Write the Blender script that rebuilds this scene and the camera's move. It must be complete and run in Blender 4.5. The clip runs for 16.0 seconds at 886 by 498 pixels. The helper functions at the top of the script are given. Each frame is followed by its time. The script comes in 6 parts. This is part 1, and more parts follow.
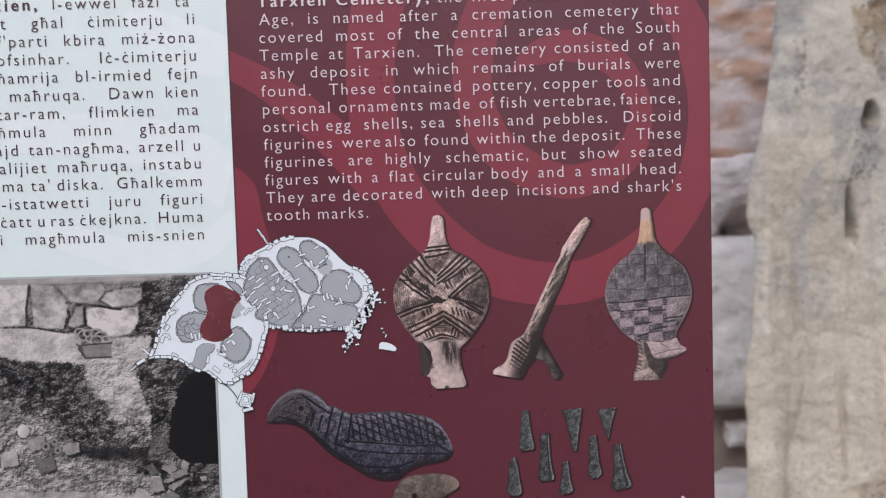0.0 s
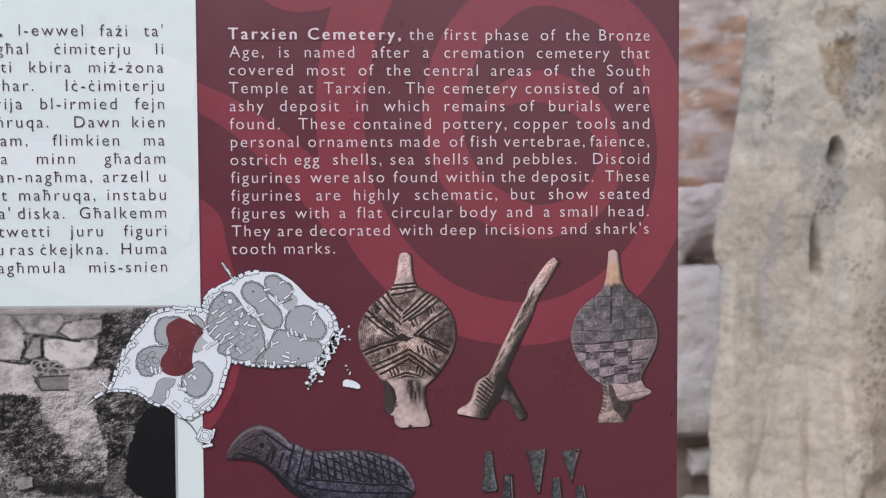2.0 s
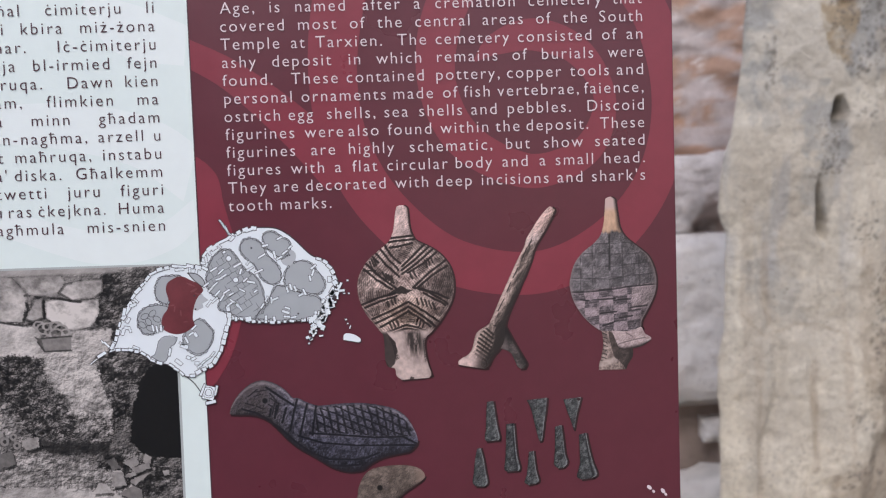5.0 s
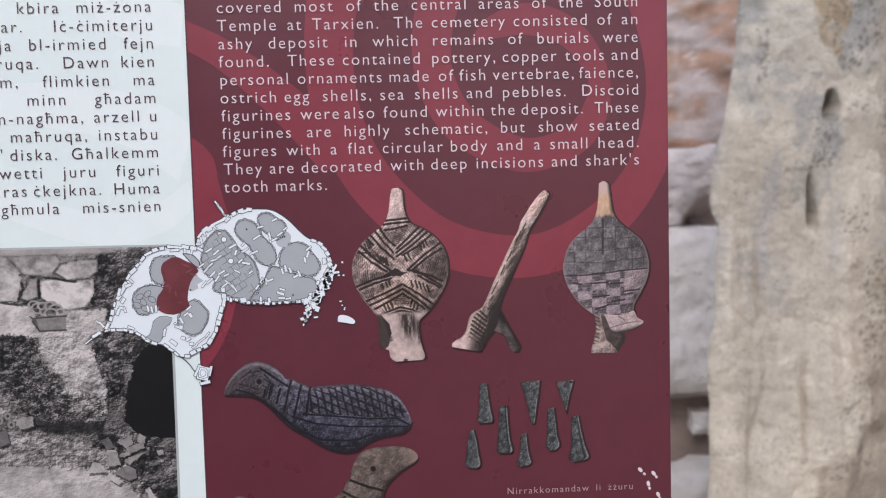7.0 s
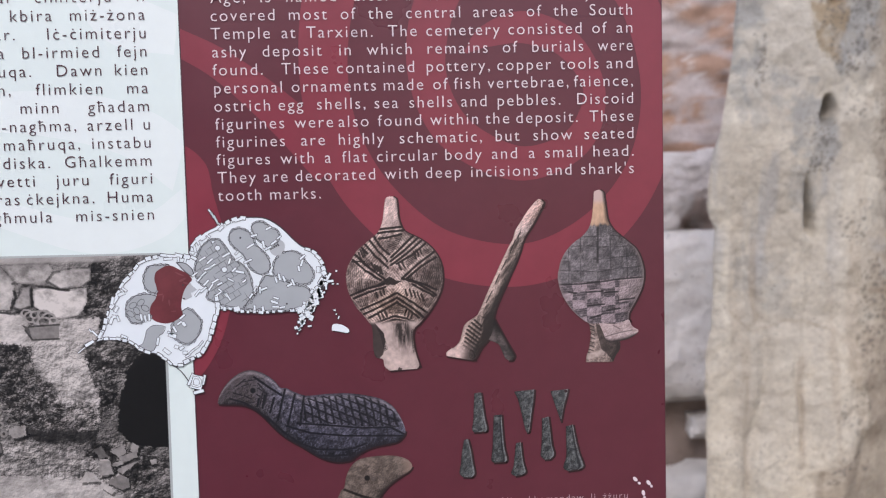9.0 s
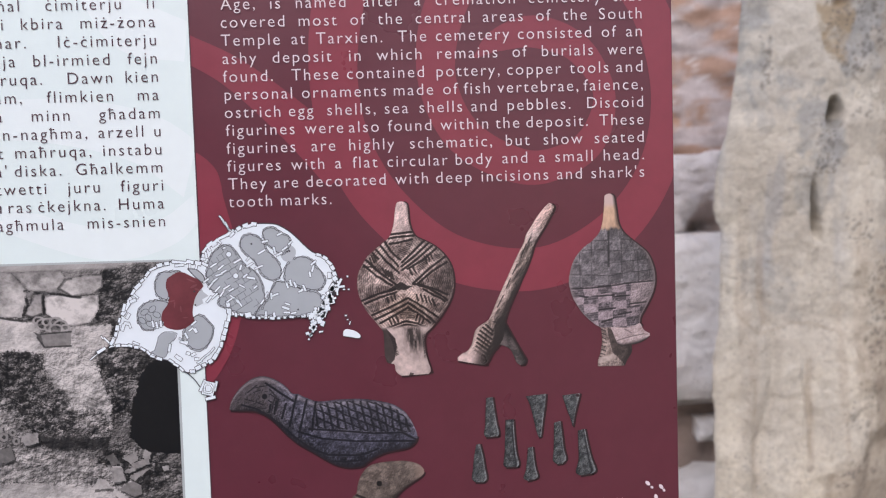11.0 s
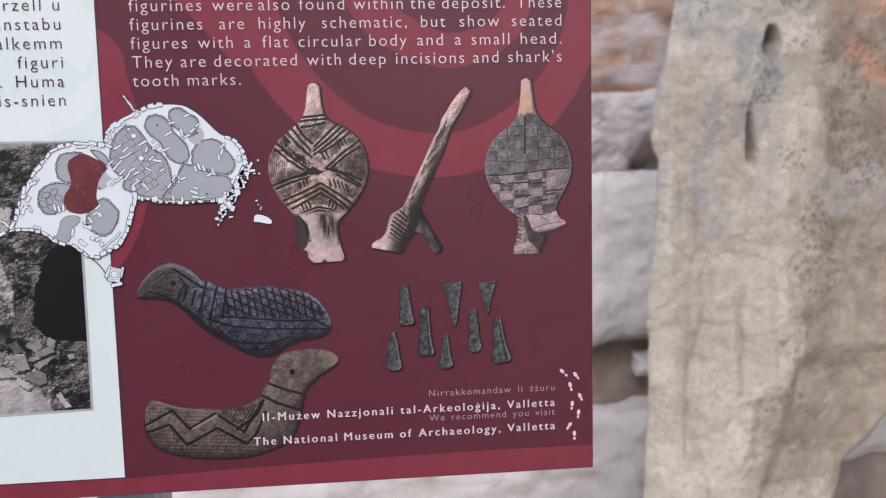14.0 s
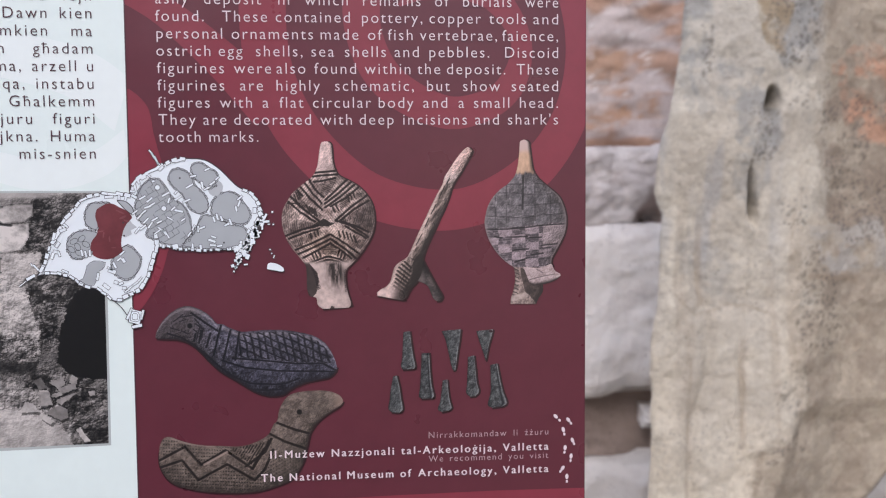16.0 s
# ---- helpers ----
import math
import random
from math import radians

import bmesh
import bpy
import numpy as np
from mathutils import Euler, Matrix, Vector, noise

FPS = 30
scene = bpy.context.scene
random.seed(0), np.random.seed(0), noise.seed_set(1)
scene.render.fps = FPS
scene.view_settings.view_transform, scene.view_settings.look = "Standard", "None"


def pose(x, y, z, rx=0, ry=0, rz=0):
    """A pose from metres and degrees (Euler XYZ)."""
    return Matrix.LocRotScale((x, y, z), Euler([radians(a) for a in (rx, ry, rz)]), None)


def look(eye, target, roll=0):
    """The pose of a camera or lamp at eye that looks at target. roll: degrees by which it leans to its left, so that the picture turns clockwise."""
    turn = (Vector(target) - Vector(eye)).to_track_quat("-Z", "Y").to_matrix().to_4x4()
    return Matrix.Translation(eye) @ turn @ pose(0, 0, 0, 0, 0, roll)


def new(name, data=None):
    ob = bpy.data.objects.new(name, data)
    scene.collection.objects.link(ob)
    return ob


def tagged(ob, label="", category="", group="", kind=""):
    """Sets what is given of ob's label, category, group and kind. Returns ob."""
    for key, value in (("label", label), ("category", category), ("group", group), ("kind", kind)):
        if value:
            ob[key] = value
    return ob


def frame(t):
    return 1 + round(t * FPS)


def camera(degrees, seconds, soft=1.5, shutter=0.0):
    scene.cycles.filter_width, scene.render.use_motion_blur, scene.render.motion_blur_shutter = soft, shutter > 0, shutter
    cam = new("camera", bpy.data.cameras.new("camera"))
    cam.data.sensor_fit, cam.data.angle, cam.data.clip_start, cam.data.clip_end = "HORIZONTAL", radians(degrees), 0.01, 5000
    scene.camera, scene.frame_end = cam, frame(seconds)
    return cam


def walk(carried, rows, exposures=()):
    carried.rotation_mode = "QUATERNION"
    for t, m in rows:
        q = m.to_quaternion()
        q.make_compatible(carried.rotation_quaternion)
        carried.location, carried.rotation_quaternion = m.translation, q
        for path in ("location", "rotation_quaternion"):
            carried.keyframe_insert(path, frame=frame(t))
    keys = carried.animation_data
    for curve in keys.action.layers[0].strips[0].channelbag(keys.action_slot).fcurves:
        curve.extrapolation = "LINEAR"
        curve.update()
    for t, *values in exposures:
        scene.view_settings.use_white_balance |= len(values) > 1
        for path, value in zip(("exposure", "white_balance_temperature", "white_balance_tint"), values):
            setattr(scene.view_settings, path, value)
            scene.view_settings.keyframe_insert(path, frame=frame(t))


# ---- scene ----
cam = camera(50.46, 16.0, soft=1.15)
PATH = [
    (0, (0.1180, -0.5939, 1.3584), (0.1580, 1.4017, 1.2326), -1.71),
    (0.5, (0.1167, -0.6036, 1.3651), (0.1763, 1.3938, 1.2809), -0.43),
    (1, (0.1121, -0.5938, 1.3758), (0.1862, 1.4033, 1.2981), 0.68),
    (1.5, (0.1168, -0.5898, 1.3779), (0.2142, 1.4062, 1.2957), 0.50),
    (2, (0.1196, -0.5898, 1.3703), (0.2259, 1.4054, 1.2830), -0.33),
    (2.5, (0.1171, -0.5828, 1.3688), (0.2119, 1.4115, 1.2518), -0.61),
    (3, (0.1176, -0.5873, 1.3647), (0.1913, 1.4076, 1.2424), -0.76),
    (3.5, (0.1201, -0.5923, 1.3620), (0.1731, 1.4040, 1.2534), -0.73),
    (4, (0.1268, -0.5906, 1.3551), (0.1846, 1.4046, 1.2304), -1.69),
    (6.5, (0.1261, -0.5945, 1.3483), (0.2351, 1.3983, 1.2193), -1.56),
    (7, (0.1243, -0.5951, 1.3452), (0.2285, 1.3971, 1.2036), -1.48),
    (7.5, (0.1242, -0.5948, 1.3456), (0.2281, 1.3975, 1.2038), -1.76),
    (8, (0.1250, -0.5948, 1.3465), (0.2271, 1.3976, 1.2055), -1.60),
    (8.5, (0.1275, -0.5936, 1.3486), (0.2350, 1.3987, 1.2099), -1.40),
    (11, (0.1229, -0.5929, 1.3498), (0.2218, 1.4005, 1.2213), -1.80),
    (11.5, (0.1216, -0.5950, 1.3459), (0.2059, 1.3999, 1.2311), -1.49),
    (12, (0.1204, -0.6002, 1.3422), (0.2113, 1.3943, 1.2251), -1.46),
    (12.5, (0.1204, -0.5978, 1.3358), (0.2292, 1.3949, 1.2037), -1.89),
    (13, (0.1284, -0.5990, 1.3213), (0.2767, 1.3882, 1.1509), -1.31),
    (13.5, (0.1397, -0.5894, 1.3099), (0.3236, 1.3892, 1.0833), -1.08),
    (14, (0.1449, -0.5889, 1.3084), (0.3448, 1.3868, 1.0705), -1.32),
    (14.5, (0.1424, -0.5985, 1.3097), (0.3354, 1.3822, 1.1107), -1.45),
    (15, (0.1450, -0.6046, 1.3074), (0.3475, 1.3759, 1.1157), -1.35),
    (15.5, (0.1462, -0.6134, 1.3085), (0.3565, 1.3682, 1.1388), -0.97),
    (16, (0.1470, -0.6260, 1.3133), (0.3276, 1.3612, 1.1776), -0.39),
]
walk(cam, [(t, look(eye, target, roll)) for t, eye, target, roll in PATH], exposures=[(0, 0.17, 6250, 15), (3, 0.16, 6250, 15), (7, 0.28, 6250, 15), (11, 0.36, 6250, 17), (13, 0.28, 6250, 17), (16, 0.31, 6250, 16)])
cam.data.dof.use_dof = True
cam.data.dof.focus_distance = 0.62
cam.data.dof.aperture_fstop = 11.0

# ---- daylight: soft, hazy sky ----
world = bpy.data.worlds.new("sky")
scene.world = world
world.use_nodes = True
wn = world.node_tree.nodes
sky = wn.new("ShaderNodeTexSky")
sky.sky_type, sky.sun_disc = "NISHITA", False
sky.sun_elevation, sky.sun_rotation = radians(40), radians(194)
sky.dust_density, sky.air_density = 2.0, 1.0
wn["Background"].inputs[1].default_value = 0.12
world.node_tree.links.new(sky.outputs[0], wn["Background"].inputs[0])
sun = new("sun", bpy.data.lights.new("sun", "SUN"))
sun.data.energy, sun.data.angle, sun.data.color = 1.5, radians(35), (1.0, 0.95, 0.92)
sun.matrix_world = look((-1.1, -4.4, 5.0), (0, 0, 1.2))


# ---- materials ----
def material(name, rough=0.5, spec=0.5):
    m = bpy.data.materials.new(name)
    m.use_nodes = True
    b = m.node_tree.nodes["Principled BSDF"]
    b.inputs["Roughness"].default_value = rough
    b.inputs["Specular IOR Level"].default_value = spec
    return m, m.node_tree.nodes, m.node_tree.links, b


def noise_node(n, l, scale, detail=6, rough=0.6, coord=None):
    t = n.new("ShaderNodeTexNoise")
    t.inputs["Scale"].default_value = scale
    t.inputs["Detail"].default_value = detail
    t.inputs["Roughness"].default_value = rough
    if coord is None:
        coord = n.new("ShaderNodeNewGeometry").outputs["Position"]
    l.new(coord, t.inputs["Vector"])
    return t


def ramp_node(n, l, source, stops):
    r = n.new("ShaderNodeValToRGB")
    while len(r.color_ramp.elements) < len(stops):
        r.color_ramp.elements.new(0.5)
    for e, (at, c) in zip(r.color_ramp.elements, stops):
        e.position, e.color = at, (*c, 1)
    l.new(source, r.inputs["Fac"])
    return r


def mixed(n, l, fac, a, b, blend="MIX"):
    m = n.new("ShaderNodeMix")
    m.data_type, m.blend_type = "RGBA", blend
    for value, socket in ((fac, m.inputs[0]), (a, m.inputs[6]), (b, m.inputs[7])):
        if isinstance(value, (int, float)):
            socket.default_value = value
        elif isinstance(value, tuple):
            socket.default_value = (*value, 1)
        else:
            l.new(value, socket)
    return m.outputs[2]


def laminate(n, l, b):
    """The matt plastic film over the print: faint orange peel, finger smears in the gloss."""
    fine = noise_node(n, l, 900, 2)
    bump = n.new("ShaderNodeBump")
    bump.inputs["Strength"].default_value, bump.inputs["Distance"].default_value = 0.06, 0.0004
    l.new(fine.outputs[0], bump.inputs["Height"])
    l.new(bump.outputs[0], b.inputs["Normal"])
    smear = noise_node(n, l, 14, 4)
    r = ramp_node(n, l, smear.outputs[0], [(0.3, (GLOSS - 0.05,) * 3), (0.75, (GLOSS + 0.08,) * 3)])
    l.new(r.outputs[0], b.inputs["Roughness"])


GLOSS = 0.3


def ink(name, colour, vary=0.06):
    m, n, l, b = material(name)
    t = noise_node(n, l, 60, 5)
    low = tuple(c * (1 - vary) for c in colour)
    high = tuple(min(1, c * (1 + vary)) for c in colour)
    r = ramp_node(n, l, t.outputs[0], [(0.3, low), (0.7, high)])
    l.new(r.outputs[0], b.inputs["Base Color"])
    laminate(n, l, b)
    return m


def picture_ink(name):
    m, n, l, b = material(name)
    a = n.new("ShaderNodeVertexColor")
    a.layer_name = "ink"
    l.new(a.outputs[0], b.inputs["Base Color"])
    laminate(n, l, b)
    return m


def limestone(name, pale, dark, stain, stain_amount, bump=0.6):
    m, n, l, b = material(name, 0.9, 0.2)
    big = noise_node(n, l, 3.5, 8, 0.65)
    base = ramp_node(n, l, big.outputs[0], [(0.3, dark), (0.48, tuple((p + d) / 2 for p, d in zip(pale, dark))), (0.66, pale)])
    colour = base.outputs[0]
    patch = noise_node(n, l, 9, 9, 0.7)
    mask = ramp_node(n, l, patch.outputs[0], [(0.5, (0, 0, 0)), (0.68, (stain_amount,) * 3)])
    colour = mixed(n, l, mask.outputs[0], colour, stain)
    pits = n.new("ShaderNodeTexVoronoi")
    pits.inputs["Scale"].default_value = 70
    l.new(n.new("ShaderNodeNewGeometry").outputs["Position"], pits.inputs["Vector"])
    spots = ramp_node(n, l, pits.outputs["Distance"], [(0.1, (1, 1, 1)), (0.24, (0, 0, 0))])
    where = noise_node(n, l, 5, 4)
    keep = ramp_node(n, l, where.outputs[0], [(0.5, (0, 0, 0)), (0.62, (0.75, 0.75, 0.75))])
    fac = mixed(n, l, 1.0, spots.outputs[0], keep.outputs[0], "MULTIPLY")
    colour = mixed(n, l, fac, colour, (0.12, 0.1, 0.085))
    l.new(colour, b.inputs["Base Color"])
    fine = noise_node(n, l, 45, 10, 0.7)
    bp = n.new("ShaderNodeBump")
    bp.inputs["Strength"].default_value, bp.inputs["Distance"].default_value = bump, 0.02
    l.new(fine.outputs[0], bp.inputs["Height"])
    l.new(bp.outputs[0], b.inputs["Normal"])
    return m


def stained_limestone(name):
    """Weathered stone whose stains, growths and painted pocket shade are laid on each stone; grain and pits come from
    here.
    """
    m, n, l, b = material(name, 0.9, 0.2)
    a = n.new("ShaderNodeVertexColor")
    a.layer_name = "ink"
    fine = noise_node(n, l, 120, 6, 0.75)
    grit = ramp_node(n, l, fine.outputs[0], [(0.3, (0.84, 0.83, 0.82)), (0.52, (1, 1, 1)), (0.75, (1.12, 1.12, 1.12))])
    colour = mixed(n, l, 1.0, a.outputs[0], grit.outputs[0], "MULTIPLY")
    pits = n.new("ShaderNodeTexVoronoi")
    pits.inputs["Scale"].default_value = 95
    l.new(n.new("ShaderNodeNewGeometry").outputs["Position"], pits.inputs["Vector"])
    spots = ramp_node(n, l, pits.outputs["Distance"], [(0.1, (1, 1, 1)), (0.24, (0, 0, 0))])
    keep = ramp_node(n, l, noise_node(n, l, 7, 4).outputs[0], [(0.5, (0, 0, 0)), (0.62, (0.6, 0.6, 0.6))])
    colour = mixed(n, l, mixed(n, l, 1.0, spots.outputs[0], keep.outputs[0], "MULTIPLY"), colour, (0.14, 0.12, 0.1))
    l.new(colour, b.inputs["Base Color"])
    bp = n.new("ShaderNodeBump")
    bp.inputs["Strength"].default_value, bp.inputs["Distance"].default_value = 0.6, 0.02
    l.new(noise_node(n, l, 45, 10, 0.7).outputs[0], bp.inputs["Height"])
    l.new(bp.outputs[0], b.inputs["Normal"])
    return m


MAROON = ink("maroon_ink", (0.11, 0.0225, 0.0345))
ROSE = ink("rose_ink", (0.222, 0.034, 0.052))
MINT = ink("mint_ink", (0.72, 0.815, 0.785), 0.02)
PALE = ink("pale_mint_ink", (0.77, 0.84, 0.82), 0.02)
WHITE = ink("white_ink", (0.73, 0.63, 0.65), 0.03)
ROSY_WHITE = ink("rosy_white_ink", (0.5, 0.36, 0.38), 0.03)
PLUM = ink("plum_ink", (0.08, 0.036, 0.046))
PAPER = ink("plan_white_ink", (0.765, 0.825, 0.85), 0.02)
STONE_GREY = ink("plan_grey_ink", (0.385, 0.41, 0.425), 0.04)
PALE_GREY = ink("plan_pale_grey_ink", (0.46, 0.485, 0.5), 0.04)
LINE = ink("plan_line_ink", (0.05, 0.045, 0.05))
OXBLOOD = ink("oxblood_ink", (0.145, 0.032, 0.038), 0.25)
SHADE = ink("grey_drop_shadow_ink", (0.42, 0.46, 0.45), 0.05)
SHADOW_AND_HOLE = ink("shadow_and_hole_ink", (0.03, 0.01, 0.012))
PICTURE = picture_ink("picture_ink")
PAINTED_STONE = stained_limestone("stained_limestone")
BLOCK_STONE = limestone("pale_limestone", (0.86, 0.83, 0.8), (0.72, 0.7, 0.67), (0.35, 0.3, 0.27), 0.35)
EARTH = limestone("brown_earth", (0.4, 0.32, 0.28), (0.26, 0.205, 0.175), (0.13, 0.1, 0.085), 0.5)
SOIL = limestone("pale_soil", (0.5, 0.43, 0.34), (0.34, 0.29, 0.23), (0.25, 0.21, 0.17), 0.4)
STEEL, sn, sl, sb = material("galvanised_steel", 0.45)
sb.inputs["Metallic"].default_value = 1.0
sr = ramp_node(sn, sl, noise_node(sn, sl, 30).outputs[0], [(0.3, (0.4, 0.41, 0.42)), (0.7, (0.56, 0.57, 0.58))])
sl.new(sr.outputs[0], sb.inputs["Base Color"])


# ---- building helpers ----
def part(name, bm, mat, parent=None, label=""):
    me = bpy.data.meshes.new(name)
    bm.to_mesh(me)
    bm.free()
    me.materials.append(mat)
    ob = new(name, me)
    ob.parent = parent
    return tagged(ob, label)


def mesh_part(name, verts, faces, mat, parent=None, label="", colours=None, smooth=False):
    me = bpy.data.meshes.new(name)
    me.from_pydata([tuple(v) for v in verts], [], [tuple(f) for f in faces])
    if colours is not None:
        layer = me.color_attributes.new("ink", "FLOAT_COLOR", "POINT")
        rgba = np.ones((len(verts), 4), np.float32)
        rgba[:, :3] = np.clip(colours, 0, 1)
        layer.data.foreach_set("color", rgba.ravel())
    if smooth:
        me.shade_smooth()
    me.materials.append(mat)
    ob = new(name, me)
    ob.parent = parent
    return tagged(ob, label)


BASE_Z = 1.10        # height of the mint sheet's lower edge
FILM = 0.00012       # thickness of one printed layer


def at(x, z, layer):
    """A place on the board: millimetres from the mint sheet's lower right corner, and the print's layer."""
    return (x / 1000, -layer * FILM, BASE_Z + z / 1000)


def spline(points, n):
    """A smooth run of n places through the control points."""
    p = np.array(points, float)
    ext = np.vstack([2 * p[0] - p[1], p, 2 * p[-1] - p[-2]])
    s = np.linspace(0, len(p) - 1, n)
    i = np.minimum(s.astype(int), len(p) - 2)
    u = (s - i)[:, None]
    a, b, c, d = ext[i], ext[i + 1], ext[i + 2], ext[i + 3]
    return 0.5 * (2 * b + (c - a) * u + (2 * a - 5 * b + 4 * c - d) * u ** 2 + (3 * b - a - 3 * c + d) * u ** 3)


def ribbon(points, n, layer, inside=None):
    """Verts and faces of a flat band along (x, z, half width)."""
    p = spline(points, n)
    d = np.gradient(p[:, :2], axis=0)
    d /= np.linalg.norm(d, axis=1)[:, None] + 1e-9
    nrm = np.stack([-d[:, 1], d[:, 0]], 1)
    left, right = p[:, :2] + nrm * p[:, 2:], p[:, :2] - nrm * p[:, 2:]
    if inside:
        lo, hi = inside
        left, right = np.clip(left, lo, hi), np.clip(right, lo, hi)
    verts = [at(x, z, layer) for x, z in left] + [at(x, z, layer) for x, z in right]
    return verts, [(i, i + 1, n + i + 1, n + i) for i in range(n - 1)]


def joined(pieces):
    verts, faces = [], []
    for v, f in pieces:
        k = len(verts)
        verts += list(v)
        faces += [tuple(i + k for i in q) for q in f]
    return verts, faces


def flat(points, layer):
    return [at(x, z, layer) for x, z in points], [tuple(range(len(points)))]


def oval(cx, cz, rx, rz, turn=0, n=40):
    a = np.linspace(0, 2 * math.pi, n, endpoint=False)
    c, s = math.cos(radians(turn)), math.sin(radians(turn))
    x, z = rx * np.cos(a), rz * np.sin(a)
    return [(cx + c * u - s * v, cz + s * u + c * v) for u, v in zip(x, z)]


def closed(points, n):
    p = list(points) + list(points[:1])
    return [tuple(q) for q in spline(p, n)[:-1]]


def lattice(x, z, seed):
    """Smooth value noise, 0 to 1."""
    table = np.random.RandomState(seed).rand(64, 64)
    i, j = np.floor(x).astype(int), np.floor(z).astype(int)
    u, v = x - i, z - j
    u, v = u * u * (3 - 2 * u), v * v * (3 - 2 * v)
    g = lambda a, b: table[a % 64, b % 64]
    return (g(i, j) * (1 - u) + g(i + 1, j) * u) * (1 - v) + (g(i, j + 1) * (1 - u) + g(i + 1, j + 1) * u) * v


def fractal(x, z, seed, octaves=5, gain=0.55):
    total, weight, k = 0, 0, 1.0
    for o in range(octaves):
        total = total + k * lattice(x * 2 ** o + 7.3 * o, z * 2 ** o + 3.1 * o, seed + o)
        weight += k
        k *= gain
    return total / weight


def cells(x, z, seed):
    """Worley noise: distance to the nearest and second nearest point, and the cell's own random value."""
    rs = np.random.RandomState(seed)
    ox, oz, val = rs.rand(64, 64), rs.rand(64, 64), rs.rand(64, 64)
    i, j = np.floor(x).astype(int), np.floor(z).astype(int)
    f1, f2, own = np.full(x.shape, 9.0), np.full(x.shape, 9.0), np.zeros(x.shape)
    for a in (-1, 0, 1):
        for b in (-1, 0, 1):
            p, q = (i + a) % 64, (j + b) % 64
            d = np.hypot(i + a + ox[p, q] - x, j + b + oz[p, q] - z)
            near = d < f1
            f2 = np.where(near, f1, np.minimum(f2, d))
            own = np.where(near, val[p, q], own)
            f1 = np.where(near, d, f1)
    return f1, f2, own


def strokes(x, z, lines, width):
    """1 on the strokes (x0, z0, x1, z1), falling to 0 at their edges."""
    out = np.zeros(x.shape)
    for x0, z0, x1, z1 in lines:
        dx, dz = x1 - x0, z1 - z0
        t = np.clip(((x - x0) * dx + (z - z0) * dz) / (dx * dx + dz * dz + 1e-9), 0, 1)
        d = np.hypot(x - x0 - t * dx, z - z0 - t * dz)
        out = np.maximum(out, np.clip((width - d) / (0.45 * width), 0, 1))
    return out


def within(x, z, poly):
    """1 inside a polygon, else 0."""
    inside = np.zeros(x.shape, bool)
    for (x0, z0), (x1, z1) in zip(poly, poly[1:] + poly[:1]):
        cross = (z0 > z) != (z1 > z)
        inside ^= cross & (x < (x1 - x0) * (z - z0) / (z1 - z0 + 1e-12) + x0)
    return inside.astype(float)


def soft(v, lo, hi):
    t = np.clip((v - lo) / (hi - lo), 0, 1)
    return t * t * (3 - 2 * t)


def printed(name, left, right, rows, cols, layer, tone, parent, label, drop_shadow=True):
    """A printed picture of a find: a sheet between two outlines, coloured by tone(x, z, across)."""
    l, r = spline(left, rows), spline(right, rows)
    w = np.linspace(0, 1, cols)
    x = l[:, :1] * (1 - w) + r[:, :1] * w
    z = l[:, 1:] * (1 - w) + r[:, 1:] * w
    across = np.broadcast_to(w, x.shape)
    colours = tone(x, z, across).reshape(-1, 3)
    verts = [at(a, b, layer) for a, b in zip(x.ravel(), z.ravel())]
    faces = [(i * cols + j, i * cols + j + 1, (i + 1) * cols + j + 1, (i + 1) * cols + j) for i in range(rows - 1) for j in range(cols - 1)]
    ob = mesh_part(name, verts, faces, PICTURE, parent, label, colours)
    if drop_shadow:
        # the find's drop shadow, printed as a dark band to the lower right
        r2 = np.vstack([r[:: max(1, rows // 40)], l[-1:]])
        mesh_part("printed_shadow", *ribbon([(a + 0.4, b - 0.35, 0.85) for a, b in r2], 90, layer - 0.6), SHADOW_AND_HOLE, ob, "dark printed edge")
    return ob


def rounded_box(x0, x1, y0, y1, z0, z1, r):
    bm = bmesh.new()
    bmesh.ops.create_cube(bm, size=1, matrix=Matrix.LocRotScale(((x0 + x1) / 2, (y0 + y1) / 2, (z0 + z1) / 2), None, (x1 - x0, y1 - y0, z1 - z0)))
    bmesh.ops.bevel(bm, geom=bm.edges[:], offset=r, segments=2, affect="EDGES", profile=0.5)
    return bm


